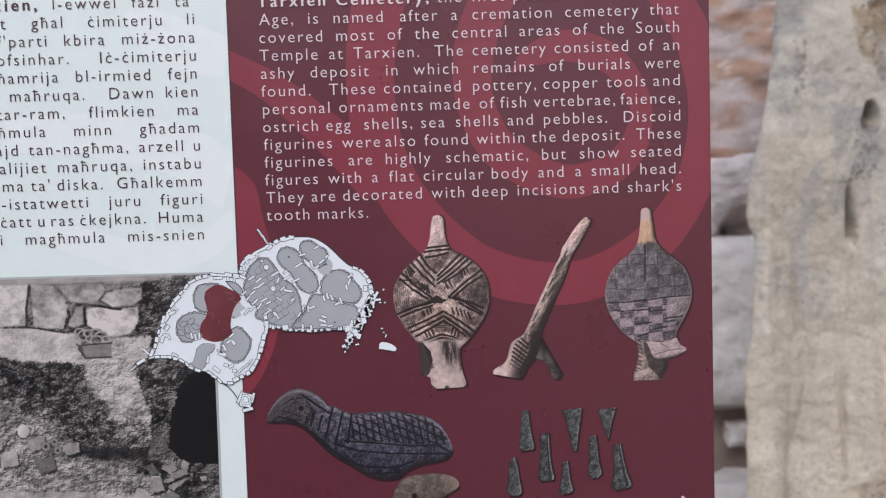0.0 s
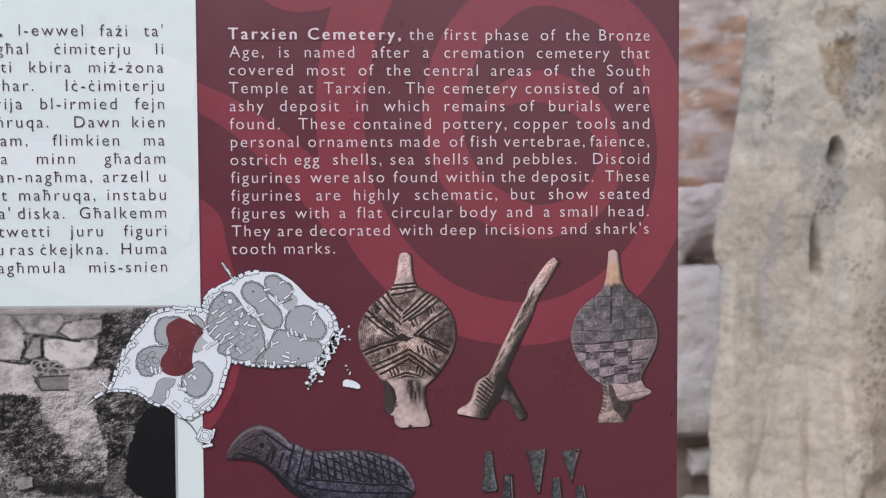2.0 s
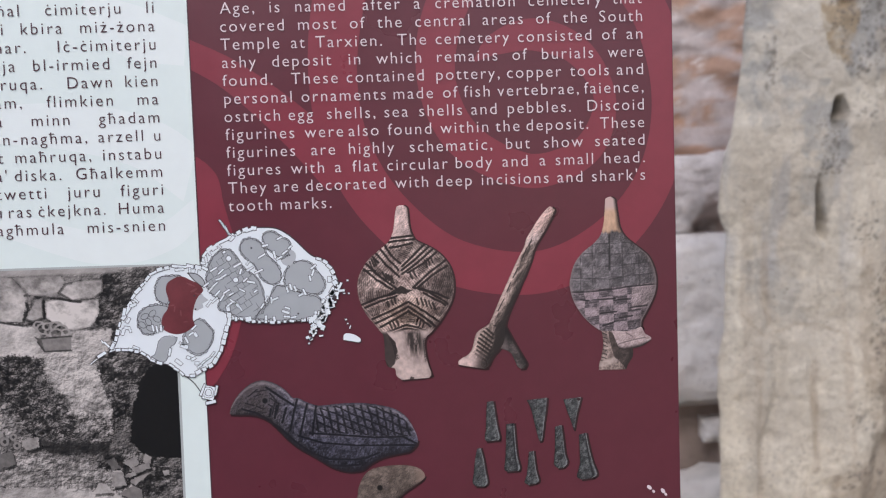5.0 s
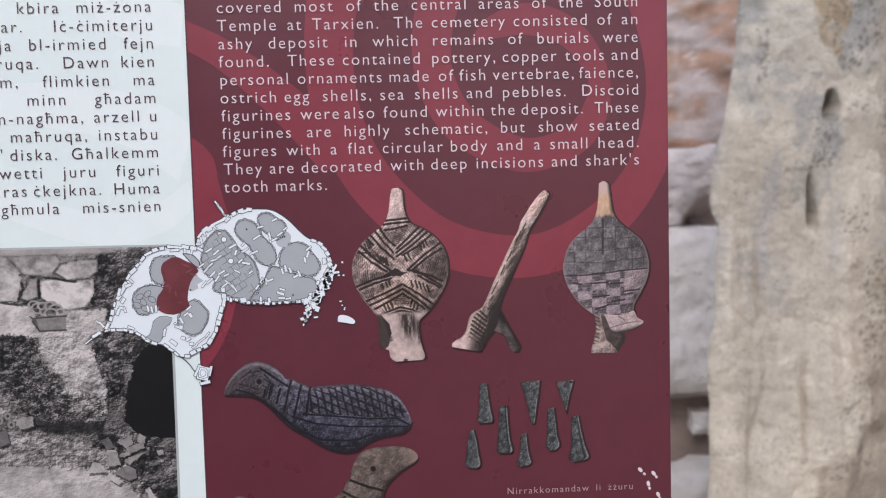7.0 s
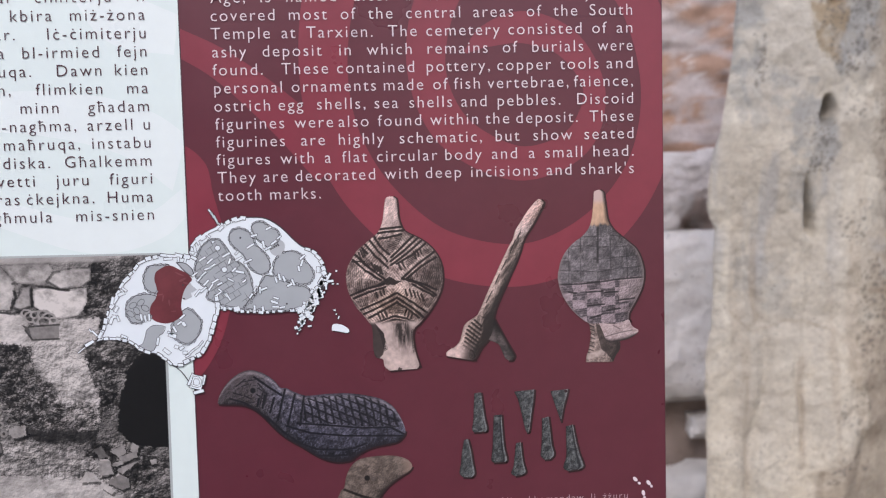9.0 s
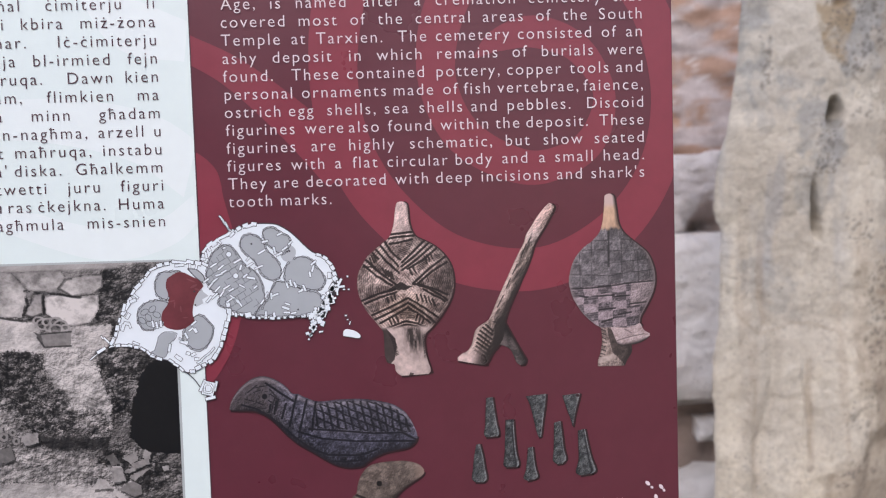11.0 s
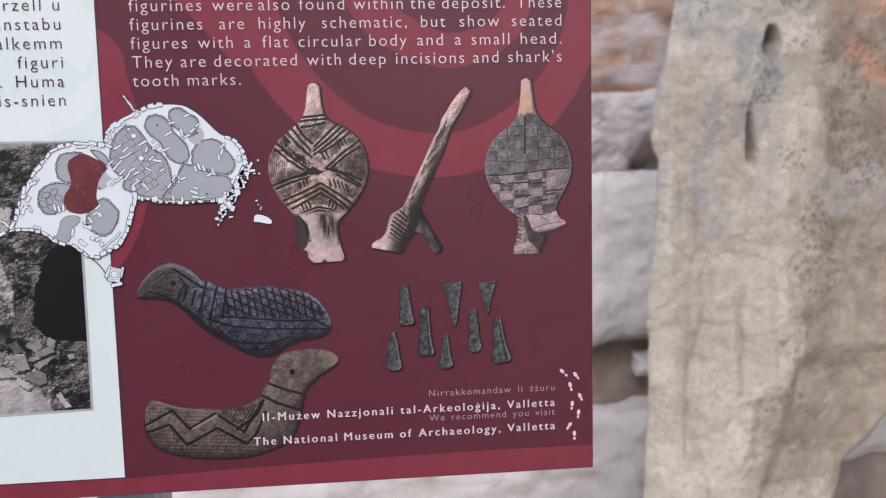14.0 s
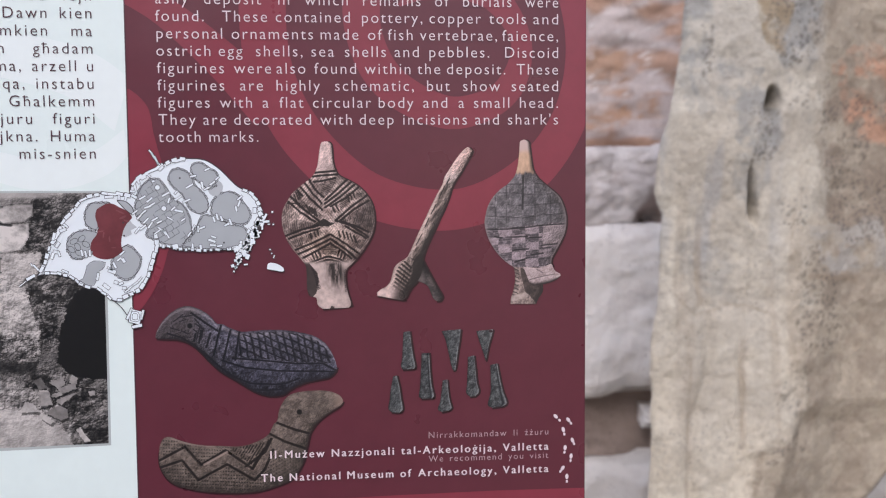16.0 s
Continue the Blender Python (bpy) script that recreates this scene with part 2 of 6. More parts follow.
# ---- ground, back wall, standing stone ----
def rock(name, left, right, front, depth, z0, z1, nx, nz, seed, rough, mat, parent=None, label="", carve=None, swell=0.0, inset=0.03, wave=0.0, paint=None):
    """A stone with side outlines left(z), right(z), a rough front and a plain back."""
    z = np.linspace(z0, z1, nz)
    w = np.linspace(0, 1, nx)
    xl, xr = left(z)[:, None], right(z)[:, None]
    Z = np.repeat(z[:, None], nx, 1)
    X = xl * (1 - w) + xr * w
    edge = np.minimum(np.minimum(X - xl, xr - X), np.minimum(Z - z0, z1 - Z))
    Y = front + 0.5 * swell * (1 - np.clip(edge / swell, 0, 1)) ** 2 if swell else np.full(X.shape, front)
    Y = Y + rough * (fractal(X * 5, Z * 5, seed) - 0.5) * 1.6 + rough * 0.3 * (fractal(X * 22, Z * 22, seed + 9) - 0.5)
    X = X + rough * 0.6 * (fractal(Z * 9, Z * 0 + 3, seed + 5)[:, :1] - 0.5) * (1 - 2 * w)
    if wave:
        up = (Z - z0) / (z1 - z0)
        Z = Z + wave * (up * (fractal(X * 7, X * 0 + seed, seed + 3) - 0.5) + (1 - up) * (fractal(X * 7, X * 0 + seed + 9, seed + 6) - 0.5))
    if carve:
        Y = Y + carve(X, Z)
    m = 6
    wb = np.linspace(1, 0, m)
    Xb = (X[:, -1:] - 0.03) * wb + (X[:, :1] + inset) * (1 - wb)
    Yb = np.full(Xb.shape, front + depth)
    Zb = np.repeat(Z[:, :1], m, 1)
    X, Y, Z = np.hstack([X, Xb]), np.hstack([Y, Yb]), np.hstack([Z, Zb])
    c = nx + m
    verts = np.stack([X.ravel(), Y.ravel(), Z.ravel()], 1)
    faces = [(i * c + j, i * c + (j + 1) % c, (i + 1) * c + (j + 1) % c, (i + 1) * c + j) for i in range(nz - 1) for j in range(c)]
    faces += [tuple(range(c))[::-1], tuple((nz - 1) * c + j for j in range(c))]
    return mesh_part(name, verts, faces, mat, parent, label, paint(X.ravel(), Z.ravel()) if paint else None, smooth=True)


def through_points(pairs):
    at_z, value = zip(*pairs)
    return lambda z: np.interp(z, at_z, value)


def fixed(v):
    return lambda z: np.full(np.shape(z), v)


def weathered(base, dark, amount, x, z, seed):
    """A base stone colour mottled at two scales."""
    big, fine = fractal(x * 6, z * 6, seed, 6, 0.62), fractal(x * 34, z * 34, seed + 7, 4, 0.7)
    k = np.clip(amount * (soft(big, 0.35, 0.68) + 0.32 * (fine - 0.5)), 0, 1)[..., None]
    return np.array(base) * (1 - k) + np.array(dark) * k


def stained_or_shaded(c, colour, mask):
    return c * (1 - mask[..., None]) + np.array(colour) * mask[..., None]


def patch(x, z, poly, ragged, seed, lo=0.4, hi=0.6):
    """A ragged, cloudy patch of stain or painted shade that fills a polygon unevenly."""
    n1, n2 = fractal(x * 9, z * 9, seed, 5, 0.65), fractal(x * 9, z * 9, seed + 1, 5, 0.65)
    m = within(x + ragged * (n1 - 0.5) * 2, z + ragged * (n2 - 0.5) * 2, poly)
    m = 0.5 * m + 0.5 * within(x + 1.8 * ragged * (n2 - 0.5) * 2, z + 1.8 * ragged * (n1 - 0.5) * 2, poly)
    return m * soft(fractal(x * 22, z * 22, seed + 2, 5, 0.7), lo - 0.1, hi)


def specks(x, z, pitch, size, seed):
    """Small dark growths of uneven size, one here and there."""
    f1, f2, own = cells(x / pitch, z / pitch, seed)
    return np.clip((size * (0.35 + own) - f1) / 0.16, 0, 1) * (own > 0.4)


def pillar_paint(x, z):
    c = weathered((0.655, 0.605, 0.5), (0.48, 0.435, 0.36), 0.74, x, z, 300)
    # greyer towards the top
    c = stained_or_shaded(c, (0.44, 0.42, 0.38), 0.4 * soft(z, 1.38, 1.6))
    lower = 1 - soft(z, 1.02, 1.12)
    c = stained_or_shaded(c, (0.72, 0.645, 0.51), 0.75 * lower * soft(fractal(x * 8, z * 3, 303), 0.3, 0.6))
    # run-off streaks
    c = stained_or_shaded(c, (0.47, 0.4, 0.31), 0.55 * soft(fractal(x * 26, z * 2.2, 305, 5, 0.62), 0.52, 0.68) * (1 - soft(z, 1.2, 1.5)))
    c = stained_or_shaded(c, (0.43, 0.42, 0.4), 0.7 * soft(fractal(x * 14, z * 2.6, 306, 5, 0.62), 0.5, 0.64) * soft(z, 1.08, 1.2) * (1 - soft(x, 0.9, 0.95)))
    # grey lichen
    for k, (poly, strength) in enumerate((([(0.736, 1.706), (0.796, 1.707), (0.798, 1.585), (0.786, 1.514), (0.795, 1.452), (0.768, 1.432), (0.752, 1.493)], 0.8), ([(0.798, 1.555), (0.887, 1.525), (0.918, 1.442), (0.926, 1.38), (0.896, 1.359), (0.852, 1.378), (0.808, 1.442)], 0.75), ([(0.906, 1.709), (1.019, 1.71), (1.013, 1.587), (0.974, 1.53), (0.931, 1.494), (0.916, 1.556)], 0.85), ([(0.841, 1.37), (0.89, 1.37), (0.9, 1.255), (0.87, 1.244), (0.842, 1.307)], 0.5),
                                          ([(0.736, 1.204), (0.844, 1.203), (0.856, 1.097), (0.791, 1.072), (0.748, 1.109)], 0.4))):
        c = stained_or_shaded(c, (0.315, 0.315, 0.3), strength * patch(x, z, poly, 0.03, 310 + 5 * k))
    c = stained_or_shaded(c, (0.33, 0.25, 0.15), 0.8 * patch(x, z, [(0.874, 1.718), (0.943, 1.719), (0.943, 1.607), (0.933, 1.554), (0.905, 1.571), (0.883, 1.607)], 0.02, 340))
    # browner flank and its hollows
    flank = [(1.007, 1.73), (1.27, 1.734), (1.306, 0.614), (0.897, 0.631), (0.902, 0.806), (0.958, 0.842), (0.981, 0.912), (0.97, 1.02), (0.975, 1.105), (1.008, 1.201), (1.037, 1.285), (1.037, 1.39), (1.023, 1.525)]
    for k, strength in enumerate((0.25, 0.3, 0.35, 0.4)):
        reach = 0.03 + 0.025 * k
        c = stained_or_shaded(c, (0.42, 0.355, 0.27), strength * within(x + reach * (fractal(x * 10, z * 10, 350 + 2 * k, 6, 0.7) - 0.5) * 2.4, z + reach * (fractal(x * 10, z * 10, 351 + 2 * k, 6, 0.7) - 0.5) * 2.4, flank))
    c = stained_or_shaded(c, (0.27, 0.215, 0.165), 0.75 * patch(x, z, [(1.024, 1.463), (1.273, 1.652), (1.287, 1.208), (1.13, 1.199), (1.04, 1.232)], 0.04, 355, 0.42, 0.62))
    c = stained_or_shaded(c, (0.29, 0.235, 0.18), 0.55 * patch(x, z, flank, 0.03, 358, 0.5, 0.7))
    c = stained_or_shaded(c, (0.52, 0.3, 0.2), 0.85 * patch(x, z, [(1.05, 1.546), (1.131, 1.578), (1.231, 1.558), (1.214, 1.379), (1.125, 1.39), (1.081, 1.394), (1.07, 1.474)], 0.03, 362, 0.48, 0.58))
    c = stained_or_shaded(c, (0.47, 0.45, 0.41), 0.7 * patch(x, z, [(0.975, 1.212), (1.152, 1.231), (1.221, 1.144), (1.043, 1.136)], 0.03, 366, 0.35, 0.55))
    # brown lines: the rim of the spalled lower face, two grooves, a level crack
    for k, (line, wide, strength) in enumerate((([(0.703, 1.106, 0.726, 1.114), (0.726, 1.114, 0.754, 1.083), (0.754, 1.083, 0.775, 1.065), (0.775, 1.065, 0.808, 1.075), (0.808, 1.075, 0.837, 1.087), (0.837, 1.087, 0.878, 1.08), (0.878, 1.08, 0.925, 1.068), (0.925, 1.068, 0.952, 1.036), (0.952, 1.036, 0.961, 0.999)], 0.005, 0.32), ([(0.864, 1.017, 0.862, 0.958), (0.862, 0.958, 0.864, 0.894), (0.864, 0.894, 0.861, 0.818)], 0.008, 0.45), ([(0.764, 0.982, 0.761, 0.897), (0.761, 0.897, 0.76, 0.811), (0.76, 0.811, 0.757, 0.702)], 0.006, 0.35), ([(0.994, 1.137, 1.043, 1.132), (1.043, 1.132, 1.11, 1.125)], 0.007, 0.6), ([(0.779, 1.235, 0.777, 1.162), (0.777, 1.162, 0.783, 1.088)], 0.008, 0.4), ([(0.899, 0.806, 0.89, 0.752), (0.89, 0.752, 0.885, 0.697)], 0.008, 0.5))):
        wx, wz = x + 0.012 * (fractal(x * 25, z * 25, 370 + k) - 0.5), z + 0.012 * (fractal(x * 25, z * 25, 380 + k) - 0.5)
        c = stained_or_shaded(c, (0.33, 0.26, 0.19), strength * strokes(wx, wz, line, wide) * (0.5 + 0.8 * fractal(x * 30, z * 30, 390)))
    # black specks, thick in some places
    thick = 0.22 + 0 * x
    for k, poly in enumerate(([(0.824, 1.453), (0.918, 1.453), (0.923, 1.359), (0.874, 1.349), (0.831, 1.38)], [(0.925, 1.556), (1.021, 1.587), (1.036, 1.442), (0.948, 1.453)], [(0.769, 1.636), (0.8, 1.636), (0.799, 1.514), (0.775, 1.504)], [(1.003, 1.442), (1.276, 1.547), (1.288, 1.197), (1.041, 1.2)], [(0.918, 1.307), (0.978, 1.306), (0.98, 1.222), (0.925, 1.233)], [(0.969, 1.201), (1.052, 1.2), (1.068, 0.996), (0.99, 0.977), (0.961, 1.063)], [(0.946, 0.978), (1.002, 0.976), (1.005, 0.802), (0.905, 0.784)], [(0.879, 1.708), (1.008, 1.71), (1, 1.556), (0.925, 1.525)])):
        thick = np.maximum(thick, within(x + 0.03 * (fractal(x * 12, z * 12, 395 + k) - 0.5), z, poly))
    wx, wz = x + 0.004 * (fractal(x * 60, z * 60, 401) - 0.5), z + 0.004 * (fractal(x * 60, z * 60, 402) - 0.5)
    c = stained_or_shaded(c, (0.13, 0.115, 0.1), 0.65 * thick * np.maximum(specks(wx, wz, 0.0085, 0.36, 403), specks(wx, wz, 0.017, 0.26, 404)) * soft(fractal(x * 20, z * 20, 405), 0.38, 0.56))
    return c


def upper_paint(x, z):
    c = weathered((0.63, 0.56, 0.54), (0.5, 0.43, 0.41), 0.8, x, z, 420)
    strata = fractal(x * 3, z * 22, 422, 5, 0.6)
    c = stained_or_shaded(c, (0.5, 0.39, 0.34), 0.5 * soft(strata, 0.5, 0.66))
    rust = soft(fractal(x * 4.2 + 1.3, z * 10, 424, 5, 0.6), 0.5, 0.62)
    c = stained_or_shaded(c, (0.47, 0.27, 0.165), 0.75 * rust)
    for poly in ([(0.84, 1.61), (0.99, 1.6), (1.0, 1.72), (0.9, 1.74), (0.84, 1.7)], [(1.02, 1.51), (1.1, 1.52), (1.1, 1.6), (1.03, 1.57)], [(0.86, 1.49), (1.0, 1.5), (0.99, 1.545), (0.87, 1.53)]):
        c = stained_or_shaded(c, (0.47, 0.28, 0.17), 0.8 * patch(x, z, poly, 0.05, 426, 0.3, 0.55))
    return stained_or_shaded(c, (0.8, 0.77, 0.76), 0.8 * soft(fractal(x * 18, z * 30, 428, 4, 0.6), 0.66, 0.74))


def rubble_paint(x, z):
    c = weathered((0.78, 0.745, 0.73), (0.52, 0.48, 0.465), 0.85, x, z, 430)
    c = stained_or_shaded(c, (0.42, 0.36, 0.335), 0.6 * soft(fractal(x * 12, z * 34, 432, 5, 0.6), 0.54, 0.66))
    # brown shade of the pocket, painted into the stone colour
    return stained_or_shaded(c, (0.31, 0.235, 0.205), 0.75 * patch(x, z, [(1.0, 1.13), (1.3, 1.13), (1.3, 1.33), (1.05, 1.3)], 0.04, 434, 0.25, 0.5))


gx, gy = np.meshgrid(np.concatenate([[-400, -60, -15], np.linspace(-5, 5, 60), [15, 60, 400]]), np.concatenate([[-400, -60, -15], np.linspace(-5, 5, 60), [15, 60, 400]]))
gz = 0.03 * (fractal(gx * 1.3, gy * 1.3, 70) - 0.5)
gn = gx.shape[0]
ground = mesh_part("ground", np.stack([gx.ravel(), gy.ravel(), gz.ravel() - 0.01], 1), [(i * gn + j, i * gn + j + 1, (i + 1) * gn + j + 1, (i + 1) * gn + j) for i in range(gn - 1) for j in range(gn - 1)], SOIL, smooth=True)
tagged(ground, "pale trodden soil between the temple stones", "ground", kind="structure")

# unseen wall, added so the board's left side reflects something darker than sky
rear = rock("reflection_wall", fixed(-7.0), fixed(0.15), -3.4, 0.7, -0.05, 2.3, 200, 70, 17, 0.08, BLOCK_STONE, swell=0.06, wave=0.1)
tagged(rear, "added unseen limestone wall that darkens the board's reflections", "wall", kind="structure")

wall = tagged(new("wall_back"), "ancient limestone wall of large weathered blocks", "wall", kind="structure")


def pocket(X, Z):
    return 0.16 * np.exp(-((X - 1.09) / 0.07) ** 2 - ((Z - 1.2) / 0.05) ** 2)


rock("stone", fixed(-1.6), fixed(2.6), 2.2, 0.6, -0.05, 0.46, 240, 60, 11, 0.05, BLOCK_STONE, wall, "pale rounded foundation block", swell=0.06, wave=0.12)
rock("stone", fixed(-1.6), fixed(2.6), 2.27, 0.4, 0.45, 0.7, 240, 50, 12, 0.05, EARTH, wall, "brown earth packed in the joint")
rock("stone", fixed(0.2), fixed(1.9), 2.16, 0.6, 0.672, 1.18, 240, 90, 13, 0.035, BLOCK_STONE, wall, "smooth pale grey limestone block", swell=0.05, wave=0.08)
rock("stone", fixed(-1.6), fixed(0.19), 2.2, 0.6, 0.652, 1.18, 120, 60, 14, 0.05, BLOCK_STONE, wall, "pale grey limestone block", swell=0.05)
rock("stone", fixed(1.02), fixed(1.14), 2.17, 0.2, 0.55, 0.61, 40, 24, 19, 0.06, BLOCK_STONE, wall, "small pale stone stuck in the earth joint", swell=0.03, wave=0.03)
rock("stone", fixed(0.1), fixed(2.4), 2.2, 0.6, 1.17, 1.44, 240, 60, 15, 0.09, PAINTED_STONE, wall, "rough whitish rubble course", carve=pocket, swell=0.04, wave=0.08, paint=rubble_paint)
rock("stone", fixed(-1.6), fixed(2.6), 2.28, 0.6, 1.42, 2.7, 260, 140, 16, 0.09, PAINTED_STONE, wall, "reddish banded upper rock", swell=0.05, paint=upper_paint)


def weathering(X, Z):
    """The standing stone's socket, crack, grooves and the swollen lower part."""
    taper = np.clip((Z - 1.425) / 0.062, 0.02, 1)
    y = 0.13 * taper * np.exp(-((X - 0.912 - 0.1 * (Z - 1.46)) / (0.006 + 0.011 * taper)) ** 2) * (1 - soft(Z + 2.0 * (X - 0.912) ** 2 / 0.02, 1.478, 1.496))
    deep = np.clip((1.36 - Z) / 0.09, 0.05, 1)
    y += 0.1 * deep * np.exp(-((X - 0.875 + 0.1 * (Z - 1.31)) / (0.002 + 0.0045 * deep)) ** 2) * soft(Z, 1.225, 1.28) * (1 - soft(Z, 1.32, 1.37))
    y += 0.02 * np.exp(-(((X - 0.925) / 0.012) ** 2 + ((Z - 1.655) / 0.012) ** 2))
    y += 0.006 * np.exp(-((X - 0.86 - 0.006 * np.sin(Z * 30)) / 0.005) ** 2) * soft(Z, 0.82, 0.86) * (1 - soft(Z, 0.99, 1.04))
    y += 0.01 * np.exp(-((X - 0.78 - 0.02 * np.sin(Z * 14)) / 0.012) ** 2) * (1 - soft(Z, 1.2, 1.25))
    arch = np.interp(X, (0.69, 0.72, 0.75, 0.77, 0.8, 0.835, 0.88, 0.92, 0.95, 0.98), (1.1, 1.115, 1.08, 1.067, 1.075, 1.087, 1.08, 1.07, 1.04, 0.96)) + 0.03 * (fractal(X * 24, Z * 3, 81) - 0.5)
    y -= 0.009 * (1 - soft(Z, arch - 0.03, arch + 0.012)) * (1 - soft(X, 0.93, 0.99))
    y += 0.05 * soft(X, 0.95, 1.12)
    y += 0.02 * soft(X - 0.25 * (Z - 0.85), 0.95, 0.99) * (1 - soft(Z, 0.84, 0.9))
    return y


left_edge = through_points([(0, 0.655), (0.65, 0.686), (0.844, 0.689), (0.98, 0.692), (1.048, 0.695), (1.115, 0.7), (1.209, 0.704), (1.255, 0.709), (1.275, 0.7), (1.302, 0.694), (1.341, 0.699), (1.394, 0.707), (1.433, 0.719), (1.486, 0.73), (1.597, 0.745), (1.707, 0.759), (1.76, 0.77), (2.5, 0.86)])
right_edge = through_points([(0, 0.96), (0.64, 1.12), (0.74, 1.22), (0.85, 1.42), (1.0, 1.55), (1.4, 1.6), (2.5, 1.5)])
pillar = rock("standing_stone", left_edge, right_edge, 1.06, 0.55, -0.03, 2.5, 300, 760, 21, 0.03, PAINTED_STONE, carve=weathering, swell=0.03, inset=0.3, paint=pillar_paint)
tagged(pillar, "tall weathered limestone megalith with a small dark socket", "megalith")
low = rock("fallen_stone", fixed(1.1), fixed(2.3), 1.62, 0.4, -0.03, 0.46, 80, 40, 23, 0.05, EARTH, swell=0.08, wave=0.05)
tagged(low, "low brown earthy block lying behind the megalith", "stone block")
capping = rock("capping_stone", fixed(1.3), fixed(2.3), 1.6, 0.45, 0.468, 0.95, 80, 50, 25, 0.05, BLOCK_STONE, swell=0.1, wave=0.07)
tagged(capping, "pale limestone block resting on a brown earthy block", "stone block")

# ---- information board ----
board_thing = tagged(new("information_board"), "printed museum board with maroon and mint panels on steel posts", "information board")
X0, X1, Z0, Z1 = -345, 301.3, -12, 470
part("board", rounded_box(X0 / 1000, X1 / 1000, 0.0, 0.004, BASE_Z + Z0 / 1000, BASE_Z + Z1 / 1000, 0.0008), MAROON, board_thing, "thin maroon printed board")
for px in (-0.25, 0.0):
    part("post", rounded_box(px - 0.02, px + 0.02, 0.0045, 0.045, -0.02, BASE_Z + 0.44, 0.004), STEEL, board_thing, "square galvanised steel post")

# lighter spiral printed on the maroon
inside = ((0.3, Z0 + 0.5), (X1 - 0.6, Z1 - 1))
SPIRAL = [(176, 331, 1), (190, 341, 7), (214, 346, 10), (241, 335, 9), (257, 308, 7), (251, 281, 9), (233, 266, 10), (204, 262, 11), (168, 282, 12), (152, 317, 12), (156, 356, 13), (175, 388, 13), (209, 407, 11), (252, 397, 12), (285, 362, 12), (299, 309, 12), (290, 258, 12), (260, 218, 13.5), (213, 197, 13.5), (158, 206, 14.5), (118, 238, 15), (95, 277, 15), (87.5, 320, 15), (92, 366, 16), (106, 408, 17), (130, 450, 18)]
WISPS = [[(-4, 342, 8), (26, 325, 9.5), (61, 295, 12), (92, 262, 14)], [(36, 410, 5), (54, 404, 11), (75, 404, 11), (98, 420, 14)]]
mesh_part("spiral", *ribbon(SPIRAL, 320, 1, inside), ROSE, board_thing, "lighter rose spiral printed on maroon")
for k, w in enumerate(WISPS):
    mesh_part("spiral_branch", *ribbon(w, 50, 1.3 + 0.3 * k, inside), ROSE, board_thing, "lighter rose branch of the spiral")
mesh_part("spiral_branch", *flat([tuple(p) for p in spline([(1.9, 276.4), (8, 271.5), (13.3, 264.5), (15.5, 255.8), (16.7, 247.1), (24.5, 211.6), (24.3, 176.1), (23.3, 170.4), (20.4, 160), (14.9, 147.5), (8, 136.8), (2, 130.5)], 60)] + [(0.8, 130.5), (0.8, 276.4)], 1.9), ROSE, board_thing, "lighter rose branch of the spiral")
foot = [(0.5, -1.0), (80, 1.5), (166, 3.3), (240, 4.2), (X1 - 0.6, 3.9), (X1 - 0.6, Z0 + 0.6), (X0 + 0.6, Z0 + 0.6), (X0 + 0.6, -1.0)]
mesh_part("bottom_band", *flat(foot, 1.1), ROSE, board_thing, "lighter rose band along the lower edge")

# mint sheet
mint = mesh_part("mint_sheet", *flat([(X0 + 1, 0), (0, 0), (0, Z1 - 1), (X0 + 1, Z1 - 1)], 4), MINT, board_thing, "pale mint printed text panel")
# slight shadow edge of the sheet, inked as a dark strip
mesh_part("sheet_edge_shadow", *flat([(0, -0.2), (0.7, -0.2), (0.7, Z1 - 1), (0, Z1 - 1)], 3), PLUM, mint)
mint_inside = ((X0 + 2, 0.5), (-0.5, Z1 - 2))
for k, w in enumerate(([(-60, 375, 6), (-35, 355, 16), (0, 344, 12)], [(-140, 300, 10), (-80, 298, 14), (-30, 286, 16), (2, 262, 16)], [(-120, 240, 8), (-60, 222, 10), (-20, 228, 9), (2, 246, 6)])):
    mesh_part("mint_swirl", *ribbon(w, 40, 4.3 + 0.2 * k, mint_inside), PALE, mint, "faint paler swirl on the mint sheet")

# ---- lettering ----
_curve = bpy.data.curves.new("lettering", "FONT")
_curve.resolution_u = 3
_writer = new("lettering", _curve)
_cache = {}


MARKED = {"ċ": "c", "ż": "z", "ġ": "g", "ħ": "h"}


def letters(word, tracking):
    _curve.body, _curve.space_character, _curve.offset = word, tracking, (-0.007 if word.isascii() else 0.0)
    bpy.context.view_layer.update()
    me = _writer.to_mesh()
    v = np.array([q.co[:2] for q in me.vertices])
    f = [tuple(p.vertices) for p in me.polygons]
    _writer.to_mesh_clear()
    return v, f


